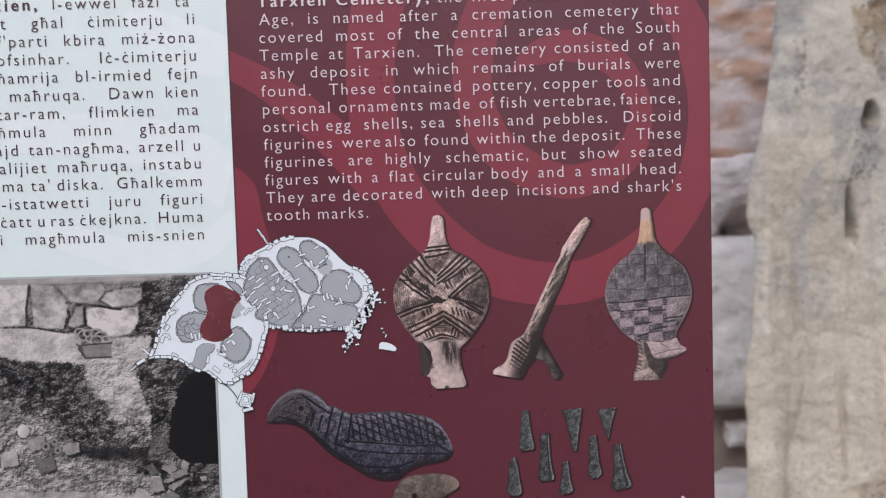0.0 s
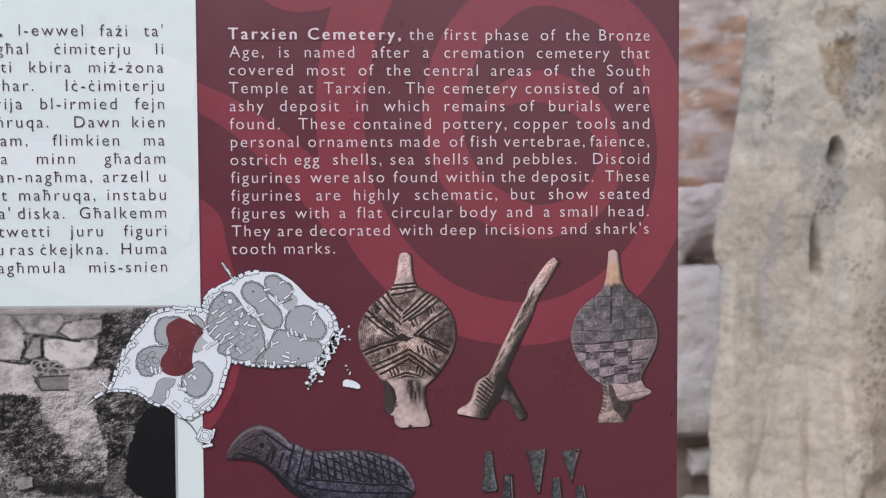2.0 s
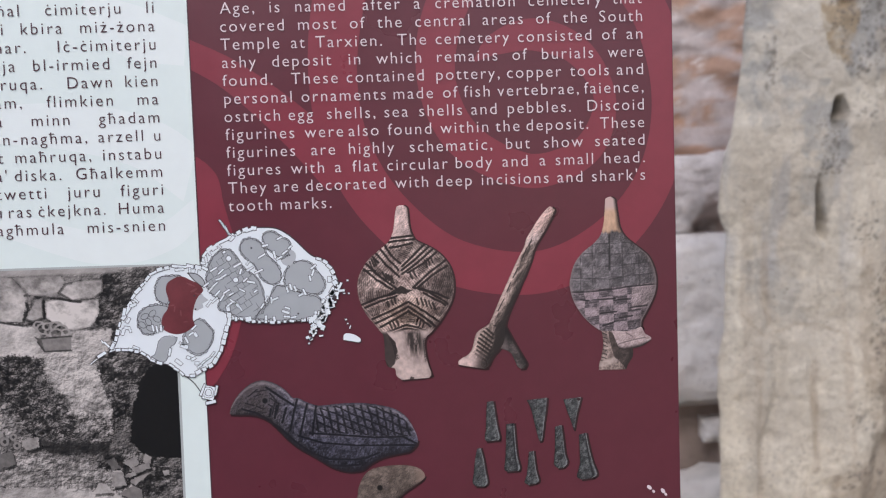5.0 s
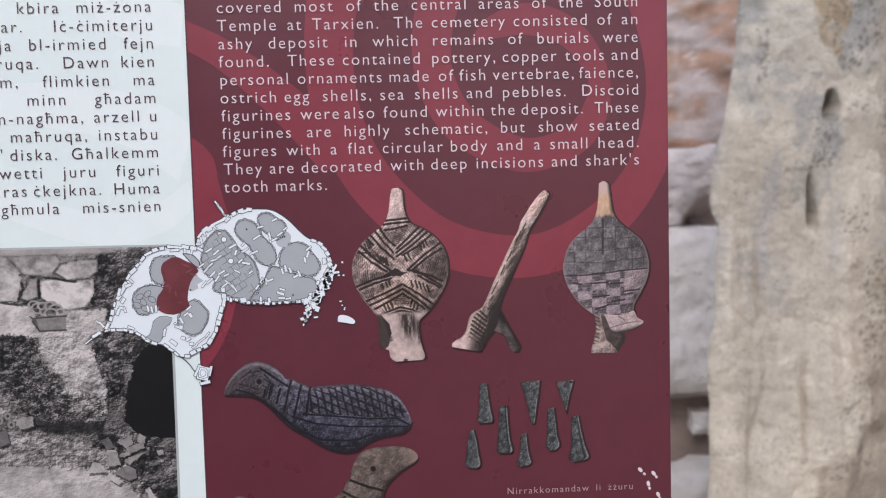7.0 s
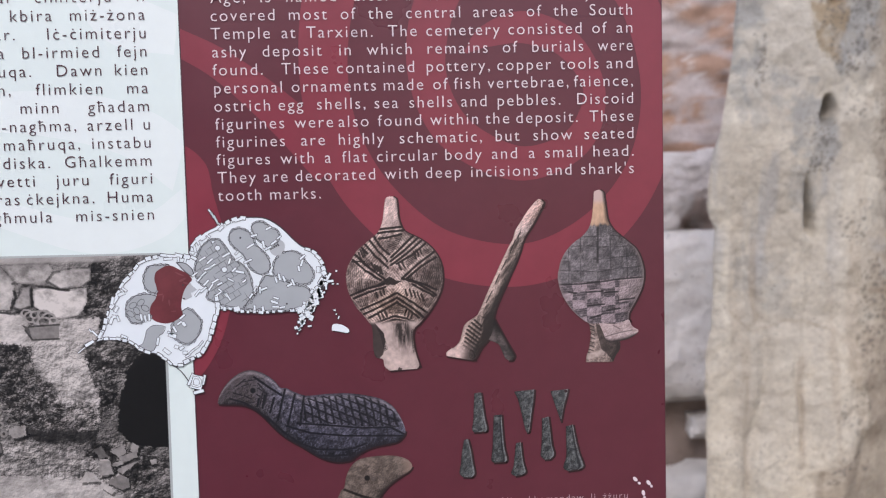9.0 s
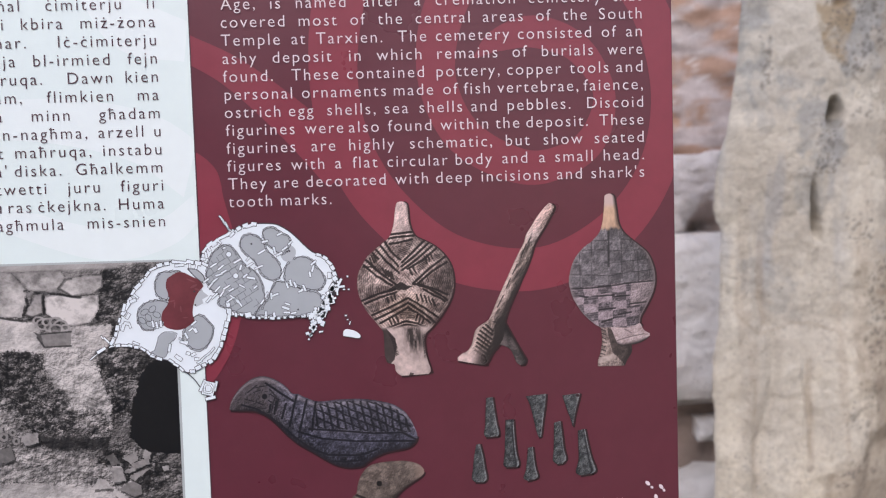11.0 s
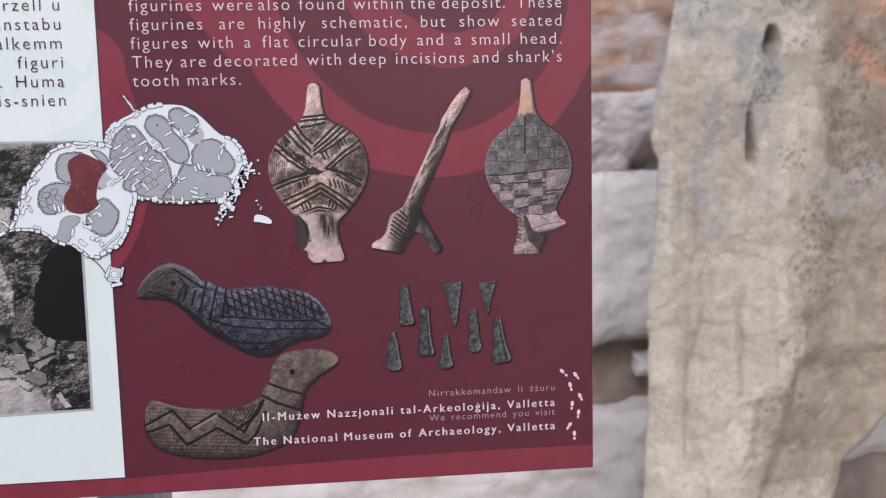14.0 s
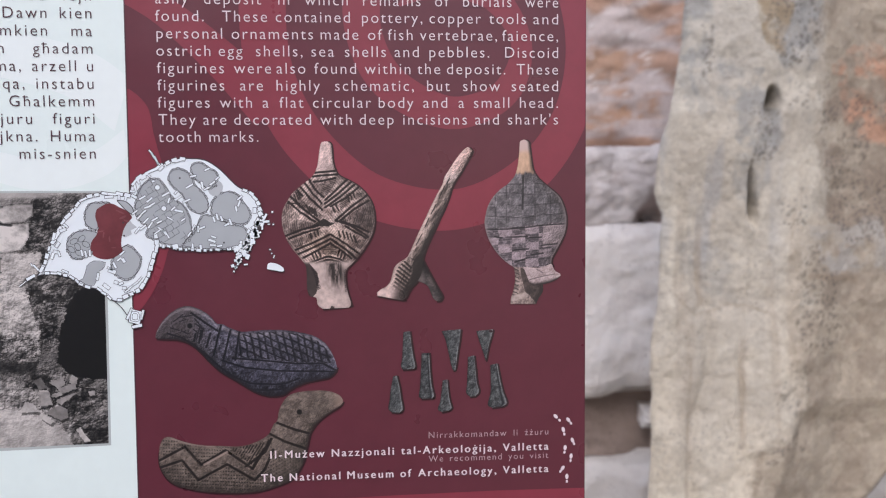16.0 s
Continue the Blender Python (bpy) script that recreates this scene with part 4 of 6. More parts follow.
CHAMBERS = [[(8.9, 214.7), (14.3, 218.8), (19.6, 217.9), (23.9, 213.2), (27.9, 206), (33, 202.6), (37.3, 196.1), (39.1, 188.8), (38.5, 181), (34.7, 174.3), (26.6, 174.9), (19.6, 177.3), (14.4, 179.3), (10.3, 182.2), (11.6, 187.2), (7.2, 190.6), (3.9, 196.4), (4.3, 204.2), (5.9, 209.5)],
            [(43, 188.7), (46.1, 194), (50.3, 194.9), (57.3, 191.9), (64.3, 188.8), (70.6, 187.9), (74.8, 184.1), (75, 179.8), (70.9, 174.9), (61.9, 172.7), (49.5, 172.7), (38.9, 173.8), (33.3, 174), (36.3, 179.6), (40.7, 183.1)],
            [(39.5, 225.9), (42.5, 228.6), (47.4, 228.5), (51.5, 225.5), (56, 222.9), (56.9, 218.6), (53.5, 213.4), (50.3, 212.1), (45.8, 215.4), (41.7, 219.1)],
            [(25.7, 221.3), (28.6, 224.4), (32.8, 225), (37.3, 223.1), (40.3, 219.1), (42.3, 214.4), (46, 210.8), (49, 206.4), (50.6, 201), (48.7, 197.1), (44, 195.8), (39.2, 198.5), (36.5, 203.2), (33.6, 208.6), (29.2, 212.3), (25.8, 217)],
            [(52.3, 199.2), (53.5, 204.5), (57.9, 208.6), (64.3, 209.9), (69.6, 207.6), (72.9, 203.2), (76.3, 198.4), (77.2, 193), (74.2, 189.2), (68.5, 188.6), (62.6, 191), (57.3, 192.6), (52.8, 194.9)],
            [(-27.8, 198), (-24.8, 202.6), (-19.5, 203.5), (-11.9, 202.9), (-17.9, 194.2), (-20.3, 186.4), (-25.2, 187.3), (-28.1, 191.7)],
            [(-40, 177.1), (-38, 181.6), (-32.6, 185), (-25.6, 185.5), (-20.1, 182.9), (-21.6, 172.9), (-26.3, 170.2), (-31, 167.5), (-35.9, 167.7), (-39.2, 171.7)],
            [(-6.9, 173.1), (-1.5, 175.8), (3.6, 172.1), (6.5, 166.3), (4.8, 159.5), (-0, 154.3), (-5, 153.7), (-9.4, 156.4), (-12.4, 160.8), (-11.4, 166.1)],
            [(-7.6, 204.9), (-2, 204), (2.3, 199.6), (1.8, 195.7), (-2.9, 199.4)]]
for k, ring in enumerate(CHAMBERS):
    mesh_part("chamber_floor", *flat(closed(ring, 60), 9.5 + 0.12 * k), STONE_GREY, plan, "grey chamber floor of the plan")
    lines.append(outline(closed(ring, 60), 0.3, 9.55 + 0.12 * k))
mesh_part("chamber_floor", *flat(closed([(49.9, 212.4), (53.2, 215.5), (57.5, 216.8), (59.9, 213.9), (59, 209.7), (55.4, 206.9), (51.6, 208.5)], 40), 10.6), PALE_GREY, plan, "pale grey chamber floor of the plan")
mesh_part("chamber_floor", *flat([(-27.7, 162.7), (-23.7, 165.8), (-16.1, 164.9), (-17.7, 160.6), (-20.6, 158.6), (-22.6, 151.5), (-26.6, 148.7), (-31.2, 149.2), (-34.1, 152.6), (-30.2, 154.6)], 10.7), STONE_GREY, plan, "grey entrance passage of the plan")
lines.append(outline([(-27.7, 162.7), (-23.7, 165.8), (-16.1, 164.9), (-17.7, 160.6), (-20.6, 158.6), (-22.6, 151.5), (-26.6, 148.7), (-31.2, 149.2), (-34.1, 152.6), (-30.2, 154.6)], 0.16, 10.72))
mesh_part("chamber_floor", *flat([(-4.2, 194.5), (-0.4, 193.6), (1.5, 190), (4.6, 187.4), (0.6, 185.4), (1.2, 182.9), (-3.1, 180.9), (-5.8, 182.4)], 10.8), PALE_GREY, plan, "pale threshold stones of the plan")
red = closed([(-17.2, 201.3), (-13.6, 202.9), (-9.8, 202.5), (-5.7, 200.2), (-1.6, 198), (1.7, 193.9), (-0.9, 190.8), (-3.5, 186.6), (-5.1, 181.3), (-5.7, 176), (-4.9, 172), (-8.5, 168.9), (-13.5, 166.9), (-18.4, 167.1), (-22.9, 169), (-25.2, 172.7), (-24.2, 178.4), (-20.8, 183.2), (-20.2, 188.9), (-21.4, 194.3), (-20.4, 198.9)], 90)
mesh_part("chamber_floor", *flat(red, 11.3), OXBLOOD, plan, "dark red highlighted chamber of the plan")
tint = ink("faded_oxblood_ink", (0.2, 0.065, 0.07), 0.3)
for k, (cx, cz, w, h, turn) in enumerate([(-4.2, 193.8, 2.47, 0.78, 25), (-1.9, 191.6, 2.12, 0.57, -20), (-5.8, 197.4, 3.18, 0.49, -25), (-16.6, 182.7, 2.12, 0.42, 80), (-18.3, 184.9, 2.12, 0.42, 10), (-10.4, 174.3, 1.77, 0.35, 0), (-12.9, 179.8, 0.53, 2.12, 5)]):
    mesh_part("drawn_stone", *flat(oval(cx, cz, w, h, turn, 7), 11.34 + 0.02 * k), tint, plan, "faint stones under the red tint")


def slab(cx, cz, w, h, turn, layer, rim_width=0.42):
    """A little drawn stone: dark rim below, white on top."""
    c, s = math.cos(radians(turn)), math.sin(radians(turn))
    box = lambda g: [(cx + c * a - s * b, cz + s * a + c * b) for a, b in ((-w - g, -h - g * 0.9), (w + g * 0.7, -h - g), (w + g, h + g * 0.8), (-w - g * 0.8, h + g))]
    lines.append(flat(box(rim_width), layer))
    white_bits.append(flat(box(0), layer + 0.3))


def stones_along(points, step, w, h, skip=0.1, rim_width=0.42):
    p = np.array(points)
    d = np.gradient(p, axis=0)
    gone = 0.0
    for k in range(1, len(p)):
        gone += np.hypot(*(p[k] - p[k - 1]))
        if gone > step:
            gone = 0.0
            if rng.random() > skip:
                turn = math.degrees(math.atan2(d[k][1], d[k][0])) + rng.uniform(-12, 12)
                slab(p[k][0] + rng.uniform(-0.3, 0.3), p[k][1] + rng.uniform(-0.3, 0.3), w * rng.uniform(0.6, 1.3), h * rng.uniform(0.7, 1.25), turn, 11.4 + rng.random() * 0.2, rim_width)


# outer walls
stones_along(spline(WEST[:14], 300), 4.6, 2.1, 0.95, 0.06)
stones_along(spline(WEST[15:24], 200), 4.2, 1.8, 1.15, 0.0)
stones_along(spline(WEST[23:] + WEST[:1], 300), 3.8, 1.7, 0.75, 0.05)
stones_along(spline(EAST[1:9], 160), 4.9, 2.3, 1.0, 0.1)
stones_along(spline(EAST[13:20], 160), 4.0, 1.8, 1.1, 0.1)
stones_along(spline(EAST[20:28], 240), 3.6, 1.2, 1.0, 0.12)
# grey kerbs round the chambers
kerb_lines, kerb_bits = [], []
for ring in CHAMBERS[:8]:
    lines, white_bits, kept = kerb_lines, kerb_bits, (lines, white_bits)
    free = [p for p in closed(ring, 220) if not within(np.array([p[0]]), np.array([p[1]]), red)[0]]
    stones_along(free, 2.5, 0.95, 0.36, 0.1, 0.34)
    lines, white_bits = kept
# single wall stones, drawn bolder
for cx, cz, w, h, turn in [(31.7, 230.3, 2.83, 0.92, 17), (20.9, 225.3, 2.12, 0.92, 45), (12.4, 221.3, 2.47, 0.64, -42), (6.2, 217.2, 0.78, 2.12, 25), (4.3, 213, 0.78, 2.47, 10), (2.4, 210.6, 1.77, 0.78, -8), (9.8, 219.3, 2.12, 0.78, 30), (15.7, 217, 1.06, 0.71, 20), (23.4, 208.6, 3.18, 0.71, 28), (25.3, 204.6, 0.71, 2.12, -20), (31, 205.9, 2.83, 0.64, 30), (36.6, 204.3, 3.18, 0.64, 22), (30.1, 209.8, 1.77, 0.57, 50), (31.4, 197.7, 3.18, 0.78, -12), (27.9, 199.2, 2.12, 0.64, 40), (38.7, 213.8, 3.18, 0.64, 30), (41.1, 220.2, 2.47, 0.64, 12), (46.8, 214.3, 0.71, 2.83, 10), (49.6, 212.1, 2.47, 0.64, 25), (53.2, 215.5, 2.47, 0.64, 35), (50.1, 224.5, 2.12, 0.64, 25), (56.5, 218.7, 1.77, 0.57, 40), (53.8, 192, 0.71, 2.12, 15)]:
    slab(cx, cz, 0.85 * w, 0.85 * h, turn, 11.75, 0.3)
for cx, cz, w, h, turn in [(55.9, 193.7, 0.71, 2.47, 12), (58.7, 192.5, 0.71, 2.12, 20), (62.1, 188.5, 2.12, 0.71, 25), (64.3, 190.2, 0.71, 2.47, 20), (70.1, 202.2, 0.71, 2.47, -20), (70.6, 205.8, 2.47, 0.64, 40), (68.2, 198.7, 0.71, 2.12, 10), (45.8, 186.5, 2.83, 0.71, 20), (43.6, 185.8, 0.71, 2.47, 0), (40.5, 186.7, 2.12, 0.57, 60), (52.2, 178, 2.83, 0.85, -20), (53.3, 180.5, 2.12, 0.64, -20), (52.8, 175.1, 2.47, 0.71, -5), (28.7, 174.5, 2.12, 1.77, 10), (39.7, 174.9, 0.71, 1.77, 0), (44.9, 174, 0.88, 1.77, 8), (57, 174.6, 2.12, 0.64, 10), (66.9, 171.8, 0.71, 1.77, 5), (13.1, 205, 2.83, 0.64, 40), (8.6, 206.5, 2.83, 0.64, 30), (11.8, 200.4, 2.83, 0.64, 15), (8.9, 196.9, 2.83, 0.64, 40), (14.7, 202.1, 2.47, 0.64, 30), (6.3, 194.1, 2.47, 0.64, 45), (16, 192.4, 2.83, 0.64, 30)]:
    slab(cx, cz, 0.85 * w, 0.85 * h, turn, 11.8, 0.3)
for cx, cz, w, h, turn in [(10.4, 191.5, 2.83, 0.64, 45), (13.1, 188.6, 2.83, 0.64, 55), (18.8, 190.6, 2.12, 0.64, 25), (19.6, 185.9, 2.83, 0.57, -40), (21.7, 184, 2.83, 0.57, -55), (23.7, 182.2, 3.18, 0.57, -60), (17.5, 184.2, 2.47, 0.57, 35), (8.5, 187.3, 2.83, 0.64, 40), (4.9, 185.3, 2.83, 0.64, 50), (3.6, 197.1, 2.47, 0.64, 35), (37.8, 182.4, 2.12, 0.64, 55), (34, 191.9, 1.77, 0.57, 35), (25.6, 192.8, 2.47, 0.49, -30), (-12.4, 207.2, 3.18, 0.85, 3), (-6.1, 206.6, 0.71, 1.77, 0), (-2, 205.8, 0.71, 1.77, -15), (-10.2, 162.9, 0.78, 2.47, 25), (-13.1, 160.5, 2.12, 0.64, -30), (-7.2, 166.7, 2.12, 0.64, 35), (-5.3, 170.6, 2.47, 0.64, 40), (-4.4, 165.9, 1.06, 1.77, 30), (-21, 155.7, 0.85, 2.83, -12), (-11.8, 159, 2.83, 1.41, -20), (-15.7, 149.1, 2.83, 1.2, -40)]:
    slab(cx, cz, 0.85 * w, 0.85 * h, turn, 11.85, 0.3)
for cx, cz, w, h, turn in [(-40.1, 188.8, 2.12, 0.71, -40), (-42, 186, 2.47, 1.06, 20), (-47.7, 182, 1.06, 2.83, -15), (-45.6, 176.6, 2.12, 1.06, 55), (-46.8, 172, 1.77, 1.06, -10), (-49, 169.5, 1.06, 2.47, -20), (-44.8, 170.8, 0.71, 2.12, 20), (-56.1, 160.8, 1.06, 2.47, -30), (-59.5, 162, 2.83, 0.64, -48), (-62.2, 163.9, 1.41, 0.42, -60), (-63, 155.7, 3.53, 1.06, 30), (-68.1, 151.6, 3.18, 0.35, 38), (-41.5, 159.3, 2.47, 0.71, -25), (-31.8, 150.7, 1.77, 0.71, -20), (-28.1, 170.3, 0.71, 2.47, 10), (-25.6, 170.9, 0.71, 2.47, 0), (-30.5, 171.1, 0.71, 2.47, 10), (2.6, 150.6, 2.47, 0.57, 35), (-0.3, 148.5, 2.47, 0.57, 40), (-2.8, 146.1, 2.12, 0.57, 30), (5.6, 153.4, 2.12, 0.57, 50), (-4.5, 147.9, 1.41, 1.06, 0), (-9.6, 151.7, 1.41, 1.06, -20), (-6.5, 150.9, 1.77, 0.92, 30)]:
    slab(cx, cz, 0.85 * w, 0.85 * h, turn, 11.9, 0.3)
# floors: paving joints of the long chamber, circles of altars
c33, s33 = math.cos(radians(31)), math.sin(radians(31))
pave = CHAMBERS[0]
for k in range(-6, 7):
    for j in range(-6, 7):
        if rng.random() < 0.3:
            continue
        u, v = 4.3 * k + (2.0 if j % 2 else 0) + rng.uniform(-0.5, 0.5), 3.9 * j
        ends = [(20.5 + c33 * a - s33 * b, 195 + s33 * a + c33 * b) for a, b in ((u, v), (u + 4.1, v), (u + 4.1, v + 3.7))]
        if all(within(np.array([a]), np.array([b]), pave)[0] for a, b in ends):
            lines.append(ribbon([(a, b, 0.11) for a, b in ends[:2]], 3, 11.1))
            lines.append(ribbon([(a, b, 0.11) for a, b in ends[1:]], 3, 11.13))
for k, (cx, cz) in enumerate([(18.3, 213), (22, 199.4)]):
    lines.append(flat(oval(cx, cz, 1.9, 1.9, 0, 16), 12.2))
    white_bits.append(flat(oval(cx, cz, 1.55, 1.55, 0, 16), 12.3))
for cx, cz in [(32.6, 219), (59.9, 176.7), (-4, 190.5), (-3.7, 182), (54.6, 213.4), (56, 213.7)]:
    lines.append(flat(oval(cx, cz, 0.6, 0.6, 0, 10), 12.2))
for cx, cz in [(-35.3, 178.7), (-33.1, 175.1), (-30.4, 180.3), (-37, 173.4), (-27.8, 176.7), (-32.2, 171.1)]:
    lines.append(outline(oval(cx, cz, 2.6, 1.7, 40 * cx, 8), 0.16, 11.2))
# tumbled stones past the walls, the single plot, the small square building and its path
dark = [(77.4, 199.1), (82.4, 200.1), (86.5, 195.3), (85.9, 188.8), (83.3, 185), (79, 184), (77.8, 189.1)]
lines.append(flat(dark, 8.9))
for k in range(62):
    t = rng.random()
    path = spline([(85.1, 196), (82, 187.5), (78.2, 180.4), (72.9, 172.7), (69.2, 167.1), (66.1, 159.9)], 50)[int(t * 49)]
    size = 0.7 + 0.6 * math.sin(3 * t)
    slab(path[0] + rng.gauss(0, 2.0), path[1] + rng.gauss(0, 2.0), size * rng.uniform(0.5, 1.5), size * rng.uniform(0.5, 1.2), rng.uniform(0, 90), 11.7, 0.3)
for cx, cz, w, h, turn in [(78.4, 177.2, 1.41, 1.77, 10), (77.9, 181.5, 1.41, 1.41, 0), (72.8, 169.8, 1.41, 2.12, 20), (69.2, 167.4, 2.12, 0.92, 30), (83.7, 195.4, 1.41, 1.41, 30), (80.2, 197.6, 1.06, 1.77, 0), (86.4, 192.8, 0.71, 2.83, -30), (87.4, 190.2, 2.12, 0.71, 5), (91.5, 196.5, 0.57, 0.57, 0), (89.1, 188.4, 0.71, 0.35, 0), (92, 188.3, 0.57, 0.42, 0), (89.6, 171.8, 0.71, 0.42, 0), (92, 167, 0.35, 1.06, -20), (84.8, 186.7, 0.53, 1.77, 0), (90.6, 169.2, 0.49, 0.35, 0)]:
    slab(cx, cz, w, h, turn, 11.95, 0.3)
plot = closed([(87.4, 158.9), (87.9, 162.1), (90.1, 163.1), (94.7, 161.9), (98.2, 159.2), (97.4, 157.1), (92.4, 158)], 24)
# dark copy of the plot, shifted down and right as its drop shadow
lines.append(flat([(a + 0.5, b - 0.5) for a, b in plot], 8.8))
white_bits.append(flat(plot, 12.3))
for cx, cz, w, h, turn in [(2.1, 128.9, 3.53, 4.24, -15), (-1.7, 130.9, 0.71, 3.89, -25), (2.9, 122.8, 3.18, 0.92, 12), (6.4, 130.2, 0.71, 3.18, -15), (16, 233.6, 0.57, 2.12, 30), (14.7, 235.8, 1.77, 0.49, -50), (18, 230.7, 0.57, 2.83, 25), (19.3, 228.6, 1.41, 0.42, -45)]:
    slab(cx, cz, w, h, turn, 12.0)
(bx, bz), = [(1.7, 129)]
for g in (2.6, 1.6):
    lines.append(outline([(bx + g * a, bz + g * 1.15 * b) for a, b in ((-1.1, -0.85), (0.85, -1.1), (1.1, 0.85), (-0.85, 1.1))], 0.16, 12.35))
lines.append(ribbon([(a, b, 0.3) for a, b in [(-11.2, 139.5), (-7.2, 135.8), (-3.9, 131), (-0.9, 126.2)]], 14, 11.3))
stuff.append(mesh_part("drawn_line", *joined(lines + kerb_lines), LINE, plan, "black outlines of the plan"))
stuff.append(mesh_part("drawn_stone", *joined(white_bits), PAPER, plan, "small white outlined stones of the plan"))
stuff.append(mesh_part("drawn_kerb", *joined(kerb_bits), STONE_GREY, plan, "small grey kerb stones of the plan"))
for ob in stuff:
    tagged(ob, kind="stuff")


# ---- printed finds ----
def blend(base, dark, k):
    return base * (1 - k[..., None]) + np.array(dark) * k[..., None]


def clay(x, z, seed, low, high, scale=0.25):
    n = fractal(x * scale, z * scale, seed, 5, 0.65)
    k = soft(n, 0.3, 0.7)[..., None]
    return np.array(low) * (1 - k) + np.array(high) * k


# edge shading of a rounded find, put into the picture's ink
def rim(w, dark_left, dark_right):
    return np.clip(dark_left * (1 - soft(w, 0.0, 0.1)) + dark_right * soft(w, 0.86, 1.0), 0, 1)


def grain_of(x, z, seed, amount):
    return 1 + amount * (fractal(x * 1.1, z * 1.1, seed, 3, 0.8) - 0.5)[..., None] * 2


def lit(x, z, w, height, gain=1.0, dome=0.8):
    """How a photographed find catches light from the upper left: its own relief, on a rounded body."""
    e = 0.18
    h = height(x, z)
    gx, gz = (height(x + e, z) - h) / e, (height(x, z + e) - h) / e
    v = 2 * w - 1
    nx, nz = dome * v * np.abs(v) - gx * gain, -gz * gain
    return np.clip((-0.5 * nx + 0.5 * nz + 0.7) / np.sqrt(nx * nx + nz * nz + 1), 0.0, 1.3)


def skin(x, z, seed, coarse=0.8, fine=0.35):
    return coarse * fractal(x * 0.28, z * 0.28, seed, 4, 0.6) + fine * fractal(x * 1.2, z * 1.2, seed + 5, 3, 0.7)


def toned(c, light):
    return c * (0.12 + 1.35 * light ** 1.3)[..., None]


def punch(c, pivot, power):
    """More contrast about a middle tone, as in a hard print."""
    return pivot * (np.maximum(c, 0.001) / pivot) ** power


def inside_soft(x, z, poly, wob=1.2, seed=7):
    """A polygon with a ragged edge."""
    return within(x + wob * (fractal(x * 0.5, z * 0.5, seed) - 0.5) * 2, z + wob * (fractal(x * 0.5, z * 0.5, seed + 1) - 0.5) * 2, poly)


def ruling(x, z, turn, pitch, seed=3, duty=0.5):
    """Fine parallel scratches, turned by degrees, uneven along their length."""
    c, s = math.cos(radians(turn)), math.sin(radians(turn))
    u = (-s * x + c * z) / pitch + 0.35 * fractal(x * 0.4, z * 0.4, seed)
    return np.clip((duty - np.abs(u - np.round(u))) * 6, 0, 1) * soft(fractal(x * 0.6, z * 0.6, seed + 2), 0.28, 0.5)


